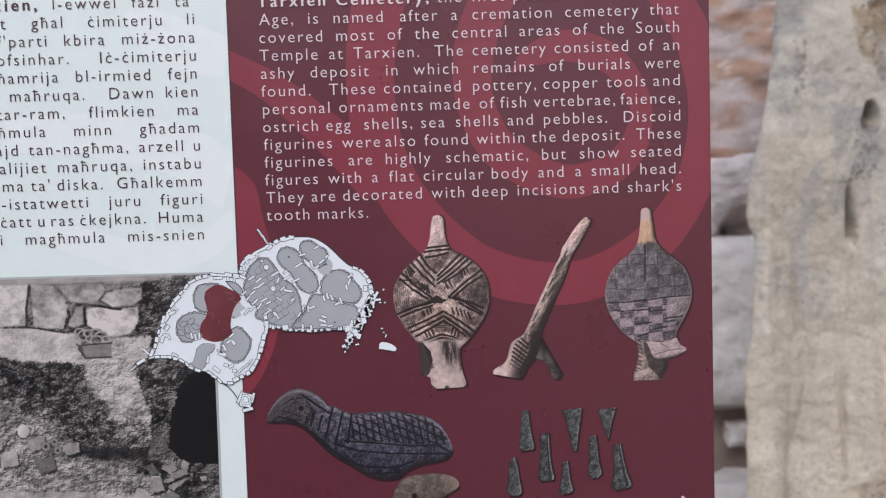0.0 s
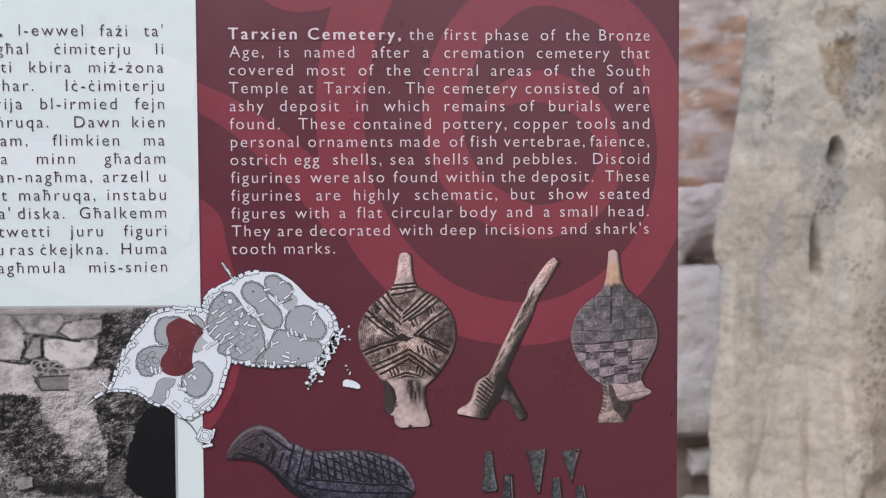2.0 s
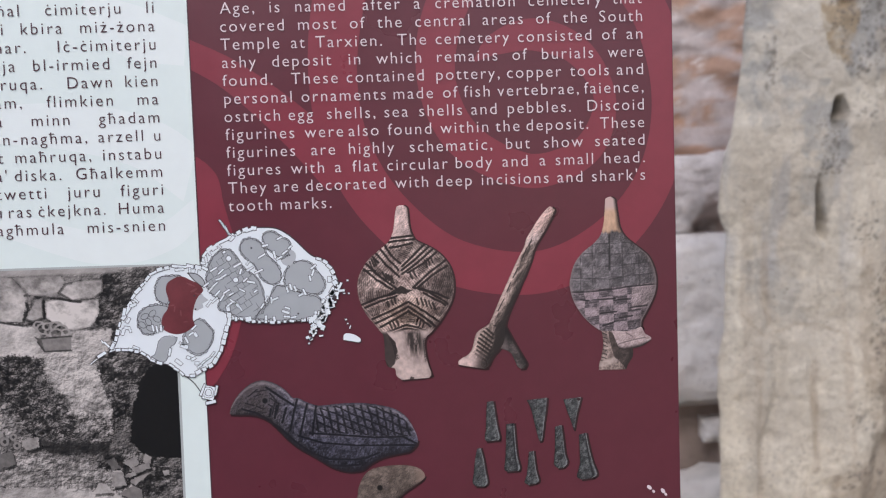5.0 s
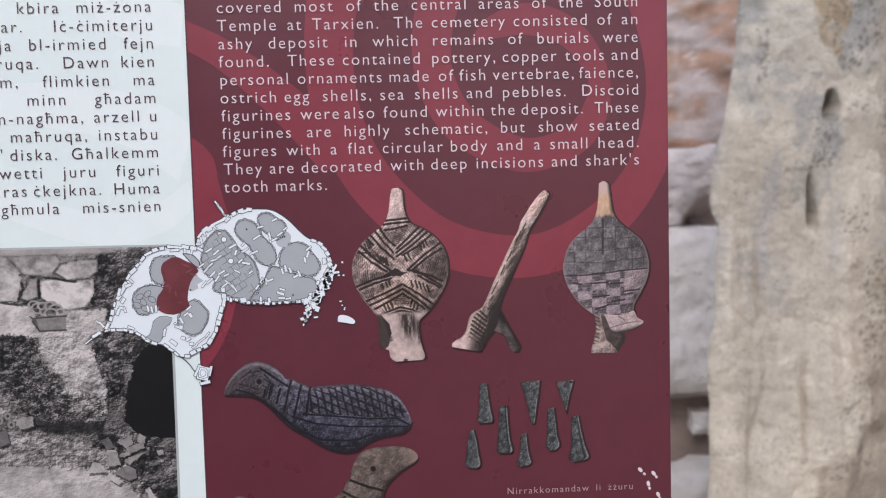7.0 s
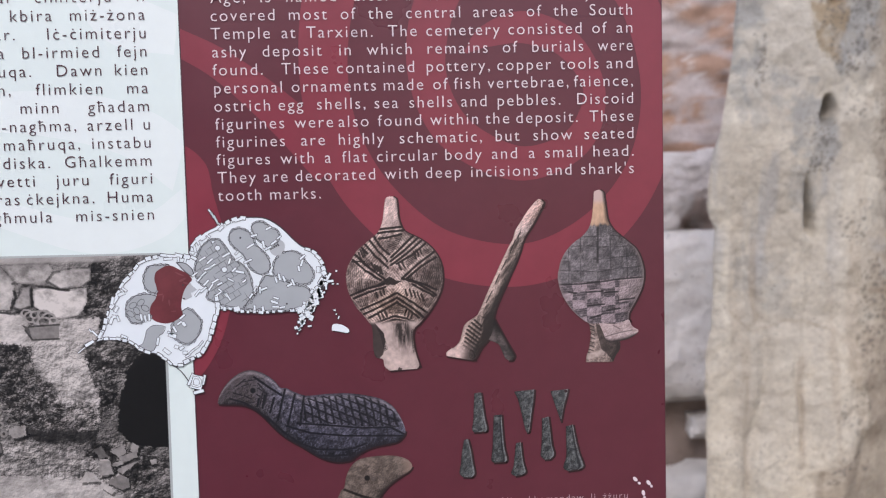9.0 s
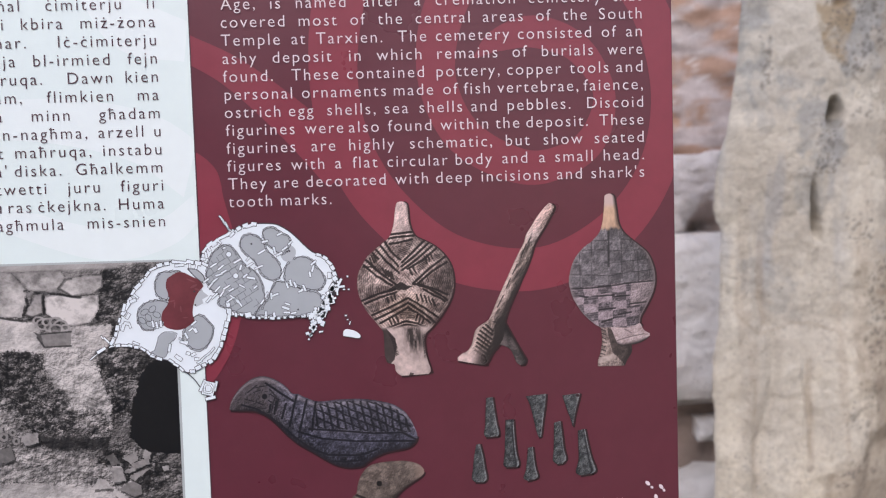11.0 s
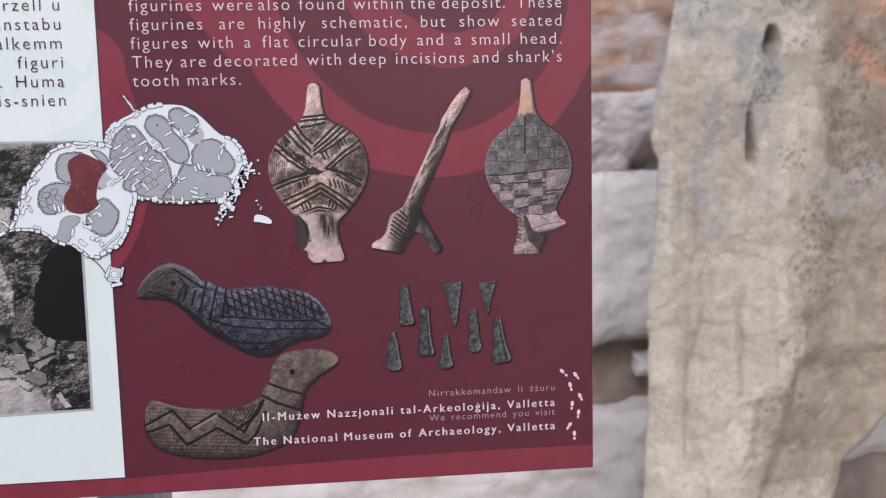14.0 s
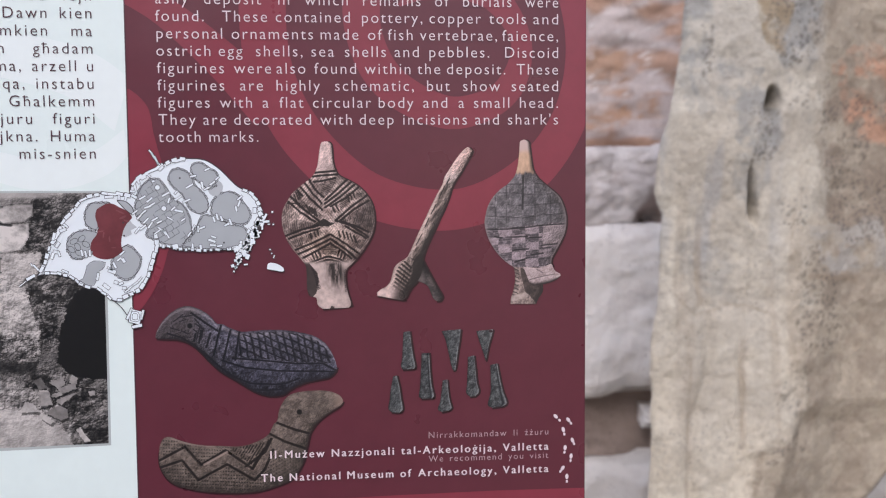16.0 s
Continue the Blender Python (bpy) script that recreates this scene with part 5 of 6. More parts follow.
def chevron_disc(x, z, w):
    c = clay(x, z, 60, (0.27, 0.2, 0.18), (0.54, 0.43, 0.385), 0.3) * grain_of(x, z, 61, 0.28)
    head = soft(z, 221, 226)[..., None]
    c = c * (1 - head) + head * (np.array((0.5, 0.385, 0.355)) * (0.55 + 0.8 * fractal(x * 0.5, z * 0.2, 62)[..., None]))
    bold = [(119.8, 221.9, 126.6, 222.7), (126.6, 222.7, 133, 222.9), (118.3, 219.4, 125.8, 220.3), (125.8, 220.3, 134.4, 220.7), (118.9, 215.8, 125.7, 216.7), (125.7, 216.7, 132.9, 218.3), (115.7, 217.3, 119.1, 211.5), (119.1, 211.5, 124.7, 206), (112.8, 215.3, 118.3, 207.9), (118.3, 207.9, 123.8, 201.7), (109.5, 212.9, 116.8, 204.4), (116.8, 204.4, 124.1, 197.4), (108, 210.4, 111.1, 206.7), (103.6, 206.2, 112.3, 197.7), (112.3, 197.7, 121.7, 190.2), (102.1, 203, 110.8, 195.2), (110.8, 195.2, 119.2, 189.6), (140.7, 217.3, 132.6, 209.7), (132.6, 209.7, 126.4, 204.1), (143.2, 215.5, 134, 207.5), (134, 207.5, 126, 201.6), (145.7, 214, 136.1, 206), (136.1, 206, 126.3, 199.1), (148.1, 212.1, 139.7, 205.2), (139.7, 205.2, 129.5, 199.7), (153.4, 206.6, 143.1, 199.3), (143.1, 199.3, 132.8, 190.3), (154.7, 203.3, 145.2, 197.8), (145.2, 197.8, 135.7, 190.2)]
    bold += [(99.9, 180.5, 110.4, 184.5), (110.4, 184.5, 121.2, 187), (102, 178.6, 111.8, 182.3), (111.8, 182.3, 121.9, 185.2), (132.8, 190.3, 142.8, 187.1), (142.8, 187.1, 154.1, 179.1), (136.4, 190.1, 146.4, 186.2), (146.4, 186.2, 154.2, 182.4), (139.2, 186.4, 147, 181.9), (147, 181.9, 152.6, 178.4), (106.4, 171.2, 118, 175.9), (118, 175.9, 129.3, 181.3), (129.3, 181.3, 138.8, 174.9), (138.8, 174.9, 148, 168.1), (108.1, 168.3, 118.7, 173), (118.7, 173, 129.2, 178.1), (129.2, 178.1, 138, 172), (138, 172, 145.8, 165.2), (111.3, 166, 120.8, 170.8), (120.8, 170.8, 129.1, 175.2), (129.1, 175.2, 136.9, 169.9), (136.9, 169.9, 142.9, 165), (115.1, 162.3, 122, 164.9), (122, 164.9, 127.8, 166.6), (127.8, 166.6, 135, 164.5), (135, 164.5, 140.3, 162.2), (117.2, 160.7, 122.7, 163.1), (122.7, 163.1, 128.1, 164.4), (128.1, 164.4, 133.5, 163.1), (133.5, 163.1, 137.8, 161.5)]
    short = [(106.9, 209, 108.9, 204.6), (108.3, 209.3, 110, 205.3), (105.8, 207.2, 107.4, 203.2), (114.1, 200.2, 116.1, 196.2), (115.9, 199.8, 117.6, 195.4), (117.3, 199, 119.3, 194.3), (119.1, 197.9, 120.7, 193.5), (140.5, 207.3, 142.1, 202.9), (142.3, 208.3, 143.6, 204), (144.1, 209.3, 145.4, 205.7), (130.9, 199.7, 132.6, 196), (133.1, 200.7, 134.8, 197), (134.8, 183.3, 135.7, 179.3), (137.3, 183.3, 138.6, 178.9), (139.8, 182.5, 141.1, 177.7), (142.3, 181.3, 143.6, 176.9), (118.6, 182.8, 119.6, 179.8), (120.8, 183.8, 121.4, 180.5), (116.1, 181.8, 117.1, 178.8)]
    short += [(117.1, 168.4, 118.4, 165.1), (119.3, 169.4, 120.6, 165.7), (121.5, 170, 122.8, 166.4), (134.8, 170.3, 133.6, 166.7), (136.9, 169.5, 135.7, 165.6), (139, 168.4, 137.8, 164.8), (101.7, 202, 109.2, 201.8), (144.7, 180.1, 146.1, 175.7)]
    dark_fields = [[(120.6, 213.6), (134.3, 219), (132.1, 214), (125.3, 204.2)], [(109.3, 206.1), (114.5, 200.9), (112.3, 198.4), (107.4, 203.2)], [(120.1, 196.4), (124.3, 194.1), (121.3, 190.6), (117.8, 192.9)], [(134.6, 201.7), (141.1, 205.8), (142.5, 201.5), (135.9, 197.4)], [(146.2, 208.6), (152.7, 209.1), (151.2, 206.3), (145.4, 204.3)],
                   [(107.8, 191), (119.2, 189.2), (118.4, 186.7), (103.2, 182.5), (101.9, 185.5)], [(103, 177.1), (121.2, 184.1), (124.7, 182.6), (107.2, 172.3)], [(143.2, 176.9), (152.6, 177.3), (148.8, 170.9), (144.6, 174)], [(129.1, 174.5), (135.8, 169.9), (133.6, 167.8), (124.3, 168.1), (123.3, 171.8)], [(135.7, 190.2), (141.2, 195.8), (156.1, 199.6), (157.1, 185.9), (149.9, 185.4)]]
    wob = 0.9 * (fractal(x * 0.35, z * 0.35, 64) - 0.5)
    field = 0 * x
    for k, poly in enumerate(dark_fields):
        turn = (20, 50, 50, -40, -35, 80, 70, -60, 0, -75)[k]
        field = np.maximum(field, inside_soft(x, z, poly, 0.7, 160 + k) * np.maximum(0.5 + 0 * x, ruling(x, z, turn, 1.15, 170 + k, 0.45)))
    wings = within(x, z, [(101, 202.7), (108.9, 193.9), (106.8, 183.1), (98.9, 181.6), (97.1, 191.4)]) + within(x, z, [(145.2, 197.8), (156.2, 204), (159.1, 192.3), (155.6, 181.6), (146.4, 186.2)])
    field = np.maximum(field, 0.8 * np.clip(wings, 0, 1) * ruling(x, z, 84, 1.2, 186, 0.42))
    allover = np.where((x < 127) == (z > 186), ruling(x, z, 48, 1.5, 197, 0.36), ruling(x, z, -52, 1.5, 198, 0.36)) * soft(z, 158, 162) * (1 - soft(z, 218, 221))
    field = np.maximum(field, 0.55 * allover)
    cut = lambda a, b: np.clip(strokes(a, b, bold, 0.9) + 0.95 * strokes(a, b, short, 0.72), 0, 1)
    light = lit(x + wob, z + wob, w, lambda a, b: skin(a, b, 61) - 0.5 * cut(a, b), 0.9, 0.3)
    c = toned(c * (0.85 + 0.4 * soft(fractal(x * 0.12, z * 0.12, 68), 0.3, 0.7))[..., None], light)
    c = blend(c, (0.02, 0.013, 0.013), 0.9 * field)
    c = blend(c, (0.012, 0.008, 0.008), 0.96 * cut(x + wob, z + wob))
    warm = np.exp(-((x - 127) / 15) ** 2 - ((z - 174) / 9) ** 2)[..., None]
    c = c * (1 + warm * np.array((0.1, 0.05, -0.06)))
    knot = within(x + wob, z + wob, [(116.2, 186.8), (120.6, 189.5), (125, 191.9), (129.2, 189.6), (132.8, 188.8), (127.7, 186.4), (122.7, 186.6)])
    c = blend(c, (0.01, 0.008, 0.008), 0.92 * knot)
    # legs: pale broken feet, shade inked into the hollow between them, a dark leg behind
    below = 1 - soft(z, 161, 164.5)
    feet = np.array((0.5, 0.4, 0.365)) * (0.6 + 0.75 * fractal(x * 0.35, z * 0.35, 66)[..., None])
    c = c * (1 - below[..., None]) + below[..., None] * feet
    hollow = np.clip(1.5 * np.exp(-((x - 132.5 - 0.12 * (154 - z)) / 5.5) ** 2 - ((z - 157) / 11) ** 2), 0, 1)
    c = blend(c, (0.02, 0.015, 0.014), below * hollow * (0.45 + 0.5 * soft(fractal(x * 0.7, z * 0.16, 67, 5, 0.7), 0.3, 0.55)))
    back_leg = within(x + wob, z, [(109.8, 164.3), (114.8, 162.6), (120.3, 155.6), (120.9, 150.1), (119.2, 142.2), (116.2, 139.3), (112, 140.9), (112.4, 154)])
    c = blend(c, (0.022, 0.015, 0.015), 0.9 * back_leg * below)
    edge_hatch = within(x, z, [(115.4, 160.4), (120.3, 155.2), (122.5, 145.7), (120, 144.3), (118.1, 153.8)]) + within(x, z, [(137.3, 156.8), (139.1, 158.2), (140.9, 143.6), (138.3, 142.9)])
    c = blend(c, (0.02, 0.015, 0.015), 0.85 * np.clip(edge_hatch, 0, 1) * ruling(x, z, 30, 1.3, 193))
    c = blend(c, (0.03, 0.022, 0.02), 0.9 * within(x + wob, z, [(127.9, 131.6), (129, 133.8), (131.2, 133), (130.4, 130.8)]))
    c = punch(c, 0.24, 1.15)
    return blend(c, (0.02, 0.012, 0.012), rim(w, 0.35, 0.45) * soft(z, 150, 158) + 0.4 * rim(w, 0.4, 0.8) * (1 - soft(z, 150, 158)))


def rod(x, z, w):
    streak = fractal((x * 0.84 - z * 0.54) * 0.5, (x * 0.54 + z * 0.84) * 0.09, 70, 5, 0.65)[..., None]
    c = np.array((0.1, 0.078, 0.07)) + soft(streak, 0.32, 0.68) * np.array((0.34, 0.28, 0.25))
    c = c * grain_of(x, z, 71, 0.35)
    tip = soft(z + 2 * (streak[..., 0] - 0.5) * 6, 214, 222)[..., None]
    c = c * (1 - tip) + tip * np.array((0.56, 0.42, 0.38)) * (0.6 + 0.7 * streak)
    waist = np.exp(-((z - 219) / 5) ** 2)[..., None]
    c = c * (1 - 0.6 * waist) + 0.6 * waist * np.array((0.5, 0.43, 0.41)) * (0.7 + 0.5 * streak)
    # highlight on the rod's left side, put into the ink
    pale_side = ((1 - soft(w, 0.1, 0.42)) * soft(fractal(x * 0.3, z * 0.12, 74), 0.3, 0.55))[..., None]
    c = c * (1 - 0.75 * pale_side) + 0.75 * pale_side * np.array((0.42, 0.34, 0.305))
    l = [(178.3, 162.3, 182.5, 158.2), (176.4, 160.6, 182.1, 155.7), (174.6, 158.5, 181.7, 152.8), (173.4, 156.3, 180.9, 150.2), (172.6, 153.8, 180.5, 147.7), (172.2, 151.2, 180.1, 145.1), (171.8, 148.7, 178.9, 143), (171, 146.2, 177.8, 141.2), (170.2, 143.6, 176.3, 139.4)]
    c = toned(c * 0.95, lit(x, z, w, lambda a, b: skin(a, b, 171, 1.3) - 0.7 * strokes(a, b, l, 0.8), 1.0, 0.9))
    c = blend(c, (0.015, 0.011, 0.01), 0.9 * strokes(x, z, l, 0.62))
    c = blend(c, (0.02, 0.015, 0.015), 0.8 * strokes(x, z, [(208.5, 217.9, 206.6, 214), (205.1, 212.6, 201.7, 204.8), (199.1, 200.2, 196, 194.1), (197.7, 188.3, 199.1, 185.3), (194.5, 191.3, 191.9, 185.5), (189.6, 180.5, 185.8, 173.4), (182.7, 164.4, 186.3, 163.2)], 0.5))
    toe = ((1 - soft(z, 141, 150)) * (1 - soft(x, 168, 180)))[..., None]
    c = c * (1 - toe) + toe * np.array((0.52, 0.415, 0.385)) * (0.6 + 0.7 * fractal(x * 0.4, z * 0.4, 76)[..., None])
    c = punch(c, 0.24, 1.35)
    # shade down the rod's right side and between its legs, put into the ink
    shade_side = soft(w, 0.3, 0.85) * soft(214 - z, 0, 25)
    shadowed = within(x, z, [(185.6, 166.1), (191.5, 167.7), (193.5, 158.6), (188.8, 147), (182.2, 144.3), (180.9, 149.9), (182.6, 158.9)])
    return blend(c, (0.022, 0.017, 0.016), np.clip(0.85 * shade_side + 0.85 * shadowed * soft(x, 181, 189) + 0.35 * (1 - soft(w, 0, 0.08)), 0, 0.96))


def leg_tone(x, z, w):
    c = clay(x, z, 73, (0.04, 0.034, 0.033), (0.11, 0.088, 0.083), 0.4)
    return blend(toned(c, lit(x, z, w, lambda a, b: skin(a, b, 197), 0.8, 1.0)), (0.012, 0.01, 0.01), np.clip(rim(w, 0.3, 0.6) + soft(z, 150, 160), 0, 1))


def chequer_disc(x, z, w):
    c = clay(x, z, 80, (0.105, 0.095, 0.1), (0.2, 0.18, 0.185), 0.3) * grain_of(x, z, 81, 0.45)
    wob = 1.6 * (fractal(x * 0.14, z * 0.14, 82) - 0.5)
    split = 185.2 + 0.085 * (x - 257)
    # upper field: large dark squares between shallow grooves; lower field: small pale and grey squares
    rise = z - 0.035 * (x - 257) + wob
    ui, uj = np.floor((x + wob - 257.2) / 8.4).astype(int), np.floor((rise - 185.2) / 7.3).astype(int)
    li, lj = np.floor((x + wob - 250.6) / 9.1).astype(int), np.floor((split - z + wob) / 5.6).astype(int)
    low = z < split
    upper = c * np.where((ui + uj) % 2 == 0, 0.78, 1.12)[..., None]
    pale = np.array((0.29, 0.235, 0.246)) * (0.45 + 1.05 * fractal(x * 0.4, z * 0.4, 83)[..., None])
    grey = np.array((0.2, 0.168, 0.178)) * (0.45 + 1.05 * fractal(x * 0.5, z * 0.5, 84)[..., None])
    lower = np.where(((li + lj) % 2 == 0)[..., None], grey, pale)
    lower = blend(lower, (0.05, 0.042, 0.046), 0.85 * ruling(x, z, 4, 1.5, 85) * ((li + lj) % 2 == 0))
    blush = within(x, z, [(271.9, 186), (287, 188.4), (286.9, 180.4), (283.1, 173.2), (271.3, 170.6)])[..., None]
    lower = lower * (1 - 0.55 * blush) + 0.55 * blush * np.array((0.43, 0.35, 0.345))
    c = np.where(low[..., None], lower, upper)
    l = [(247, 213.6, 258.3, 213.6), (258.3, 213.6, 266.7, 214.1), (266.7, 214.1, 277, 212.8), (238.8, 207.7, 252, 208), (252, 208, 258.2, 206.8), (258.2, 206.8, 270.3, 206.8), (270.3, 206.8, 283.5, 206.8), (235.1, 200.2, 246.8, 200.2), (246.8, 200.2, 258.1, 198.8), (258.1, 198.8, 270.2, 199.9), (270.2, 199.9, 286.7, 200.8), (233.1, 192.3, 246.6, 191.8), (246.6, 191.8, 258, 190.8), (258, 190.8, 270.1, 192.6), (270.1, 192.6, 287.4, 193.9), (247, 213.6, 246.9, 183.1), (239.2, 207, 239.2, 184.1), (276.6, 212.4, 277, 186.5), (283.9, 205.3, 284, 188.5), (266.1, 221.4, 266.4, 189.1)]
    bold = [(258.4, 220.9, 258, 196.6), (232.2, 183.2, 248, 183.4), (248, 183.4, 257.9, 184.2), (257.9, 184.2, 268.2, 185.4), (268.2, 185.4, 287.3, 186.6), (250.8, 177.9, 261.1, 178.3), (261.1, 177.2, 270.7, 177.6), (251.4, 169.1, 261.7, 169.8), (271.3, 172.1, 281.7, 173.2), (252.8, 161, 260.2, 163.3), (263.9, 165.7, 272, 166.9), (239.1, 178.2, 243.5, 177.4)]
    groove = np.maximum(0.7 * strokes(x + wob * 0.5, z, l, 0.42) * soft(fractal(x * 0.3, z * 0.3, 86), 0.25, 0.5), strokes(x, z + wob * 0.4, bold, 0.6))
    c = toned(c, lit(x, z, w, lambda a, b: skin(a, b, 181, 0.9, 0.5) - 0.4 * strokes(a, b, bold, 0.8), 0.9, 0.45))
    c = blend(c, (0.022, 0.019, 0.021), 0.9 * groove)
    neck = soft(z + 5 * (fractal(x * 0.4, z * 0.1, 87) - 0.5), 220, 223)[..., None]
    c = c * (1 - neck) + neck * np.array((0.5, 0.34, 0.235)) * (0.65 + 0.65 * fractal(x * 0.4, z * 0.25, 87)[..., None])
    tip = soft(z, 233, 238)[..., None]
    c = c * (1 - tip) + tip * np.array((0.5, 0.375, 0.345))
    c = blend(c, (0.035, 0.025, 0.022), 0.7 * soft(w, 0.72, 0.98) * soft(z, 218, 224))
    c = punch(c, 0.2, 1.12)
    edge = (1 - soft(np.minimum(w, 1 - w), 0.0, 0.045)) * (1 - soft(z, 205, 214))
    c = c * (1 - 0.5 * edge[..., None]) + 0.5 * edge[..., None] * np.array((0.32, 0.265, 0.26))
    return blend(c, (0.05, 0.035, 0.035), rim(w, 0.15, 0.3))


def seat_tone(x, z, w):
    c = clay(x, z, 90, (0.36, 0.27, 0.26), (0.52, 0.41, 0.395), 0.4) * grain_of(x, z, 93, 0.18)
    c = toned(c, lit(x, z, w, lambda a, b: skin(a, b, 191, 1.2), 0.7, 0.2))
    c = blend(c, (0.08, 0.06, 0.06), 0.7 * strokes(x, z, [(267.4, 156.1, 271.5, 153.7), (262.2, 148.9, 269.6, 150.9), (269.6, 150.9, 279.9, 152.7)], 0.5))
    return blend(c, (0.02, 0.014, 0.014), np.clip(0.95 * soft(w, 0.74, 0.97), 0, 1))


def stump_tone(x, z, w):
    c = clay(x, z, 91, (0.13, 0.095, 0.085), (0.38, 0.29, 0.25), 0.5) * grain_of(x, z, 92, 0.4)
    hatch = [(252, 156.6, 254.9, 155.4), (252.3, 154, 255.2, 152.8), (252.3, 151.5, 254.8, 150.3), (252.2, 148.9, 255.2, 147.7), (251.8, 146.3, 254.8, 145.1), (251.4, 143.8, 254.7, 142.5), (251, 141.2, 254.3, 140), (251, 139, 253.9, 137.8)]
    c = toned(c, lit(x, z, w, lambda a, b: skin(a, b, 195, 1.4), 0.9, 0.6))
    c = blend(c, (0.02, 0.015, 0.014), 0.85 * strokes(x, z, hatch, 0.5))
    dark = within(x + 1.5 * (fractal(x * 0.4, z * 0.4, 96) - 0.5), z, [(256, 158.3), (269.6, 148.7), (271.7, 141.2), (267.9, 131.7), (262.8, 137.8), (259.1, 141.6), (257, 150.9)])
    foot = strokes(x, z, [(250.9, 136.4, 259.8, 138.7)], 2.4)
    c = c * (1 - foot[..., None]) + foot[..., None] * np.array((0.42, 0.33, 0.29)) * (0.6 + 0.8 * fractal(x * 0.6, z * 0.6, 97)[..., None])
    return blend(c, (0.024, 0.017, 0.016), np.clip(0.82 * dark + rim(w, 0.4, 0.9), 0, 0.96))


def dark_bird(x, z, w):
    c = clay(x, z, 100, (0.042, 0.04, 0.05), (0.105, 0.1, 0.12), 0.4) * grain_of(x, z, 101, 0.45)
    head = (1 - soft(x, 34, 56))[..., None]
    c = c * (1 - 0.7 * head) + 0.7 * head * np.array((0.075, 0.062, 0.06))
    belly = within(x, z, [(57.4, 98.4), (86.1, 96.2), (131.2, 94.4), (132.1, 87.4), (99.8, 73.9), (71.1, 80.3)])[..., None]
    c = c * (1 + belly * np.array((-0.12, -0.1, -0.06)))
    c = c + 0.075 * (soft(w, 0.0, 0.05) * (1 - soft(w, 0.05, 0.13)))[..., None] * np.array((1.0, 0.9, 0.9))
    l = [(37.9, 130.5, 45.9, 124.4), (45.9, 124.4, 54.6, 118.3), (43.9, 118.7, 42.5, 110.7), (40.2, 116.6, 39.3, 111.9), (49.9, 117, 47, 107.6), (56.8, 121.8, 54.3, 112.5), (54.3, 112.5, 51.8, 102.3), (62.8, 118.7, 60.3, 108.6), (60.3, 108.6, 57.8, 98.8), (68.5, 117, 67.1, 108.3), (67.1, 108.3, 65.7, 98.9), (63.9, 100, 86.1, 97.7), (86.1, 97.7, 104.1, 95.5), (104.1, 95.5, 122.9, 95.1), (122.9, 95.1, 131.1, 90.4), (57, 98.5, 71.6, 93.5), (71.6, 93.5, 93.1, 90.8), (93.1, 90.8, 118.4, 89.8), (118.4, 89.8, 130.7, 89.3), (44.8, 104.8, 55.5, 94.1), (55.5, 94.1, 65.9, 86.7), (65.9, 86.7, 75.5, 82.7), (75.5, 82.7, 92.8, 81.6), (92.8, 81.6, 100.8, 82.7), (76.4, 78.6, 85.4, 77.8), (85.4, 77.8, 94.5, 78.2), (95.7, 81.5, 97, 77.7), (100, 82.8, 107.4, 85.4), (22.5, 117.3, 31.2, 114.4), (31.2, 114.4, 39.9, 108.6), (39.9, 108.6, 46.8, 101.8)]
    f = [(30.7, 127.9, 40.7, 129.3), (29.9, 125, 34.2, 126.3), (39.9, 126.8, 44, 121.6), (40.5, 123.2, 44.6, 120.1), (38.9, 119.6, 43.1, 116.5), (43.3, 121.6, 40.8, 113), (45.4, 120.1, 43.7, 112.9), (31.4, 118.8, 35.3, 116.8), (26.3, 125.1, 32.2, 129.6), (24.4, 120.9, 29.7, 119.2)]

    def carved(p, q):
        sag = 2.2 * (fractal(p * 0.12, q * 0.12, 105) - 0.5)
        a, b = (p * 0.43 + q * 0.9 + sag) / 4.5, (p + 0.2 * q + sag) / 4.3
        net = np.maximum(np.clip(1.3 - np.abs(a - np.round(a)) * 8.5, 0, 1), np.clip(1.3 - np.abs(b - np.round(b)) * 6.5, 0, 1))
        wing = within(p, q, [(68.8, 115.6), (74.2, 116.8), (93.9, 117.2), (106.5, 115.6), (117.2, 112.3), (123.6, 107.2), (127.4, 101.6), (129.4, 94.9), (122.2, 95.9), (104.1, 96.6), (86.1, 98.8), (67.5, 100.6)])
        return np.maximum(np.maximum(net * wing, strokes(p + 0.8 * (fractal(p * 0.3, q * 0.3, 104) - 0.5), q, l, 0.72)), 0.8 * strokes(p, q, f, 0.45))

    c = toned(c * 1.0, lit(x, z, w, lambda p, q: skin(p, q, 103, 1.5, 0.5) - 0.9 * carved(p, q), 1.0, 0.9))
    c = punch(c, 0.075, 1.3)
    c = blend(c, (0.007, 0.007, 0.01), 0.95 * carved(x, z))
    eye = np.hypot(x - [(36.5, 122.2)][0][0], z - [(36.5, 122.2)][0][1])
    c = blend(c, (0.1, 0.09, 0.09), 0.5 * soft(eye, 1.6, 2.2) * (1 - soft(eye, 2.4, 3.0)))
    c = blend(c, (0.005, 0.005, 0.007), 0.97 * (1 - soft(eye, 1.3, 2.1)))
    return blend(c, (0.016, 0.013, 0.017), rim(w, 0.5, 0.7))


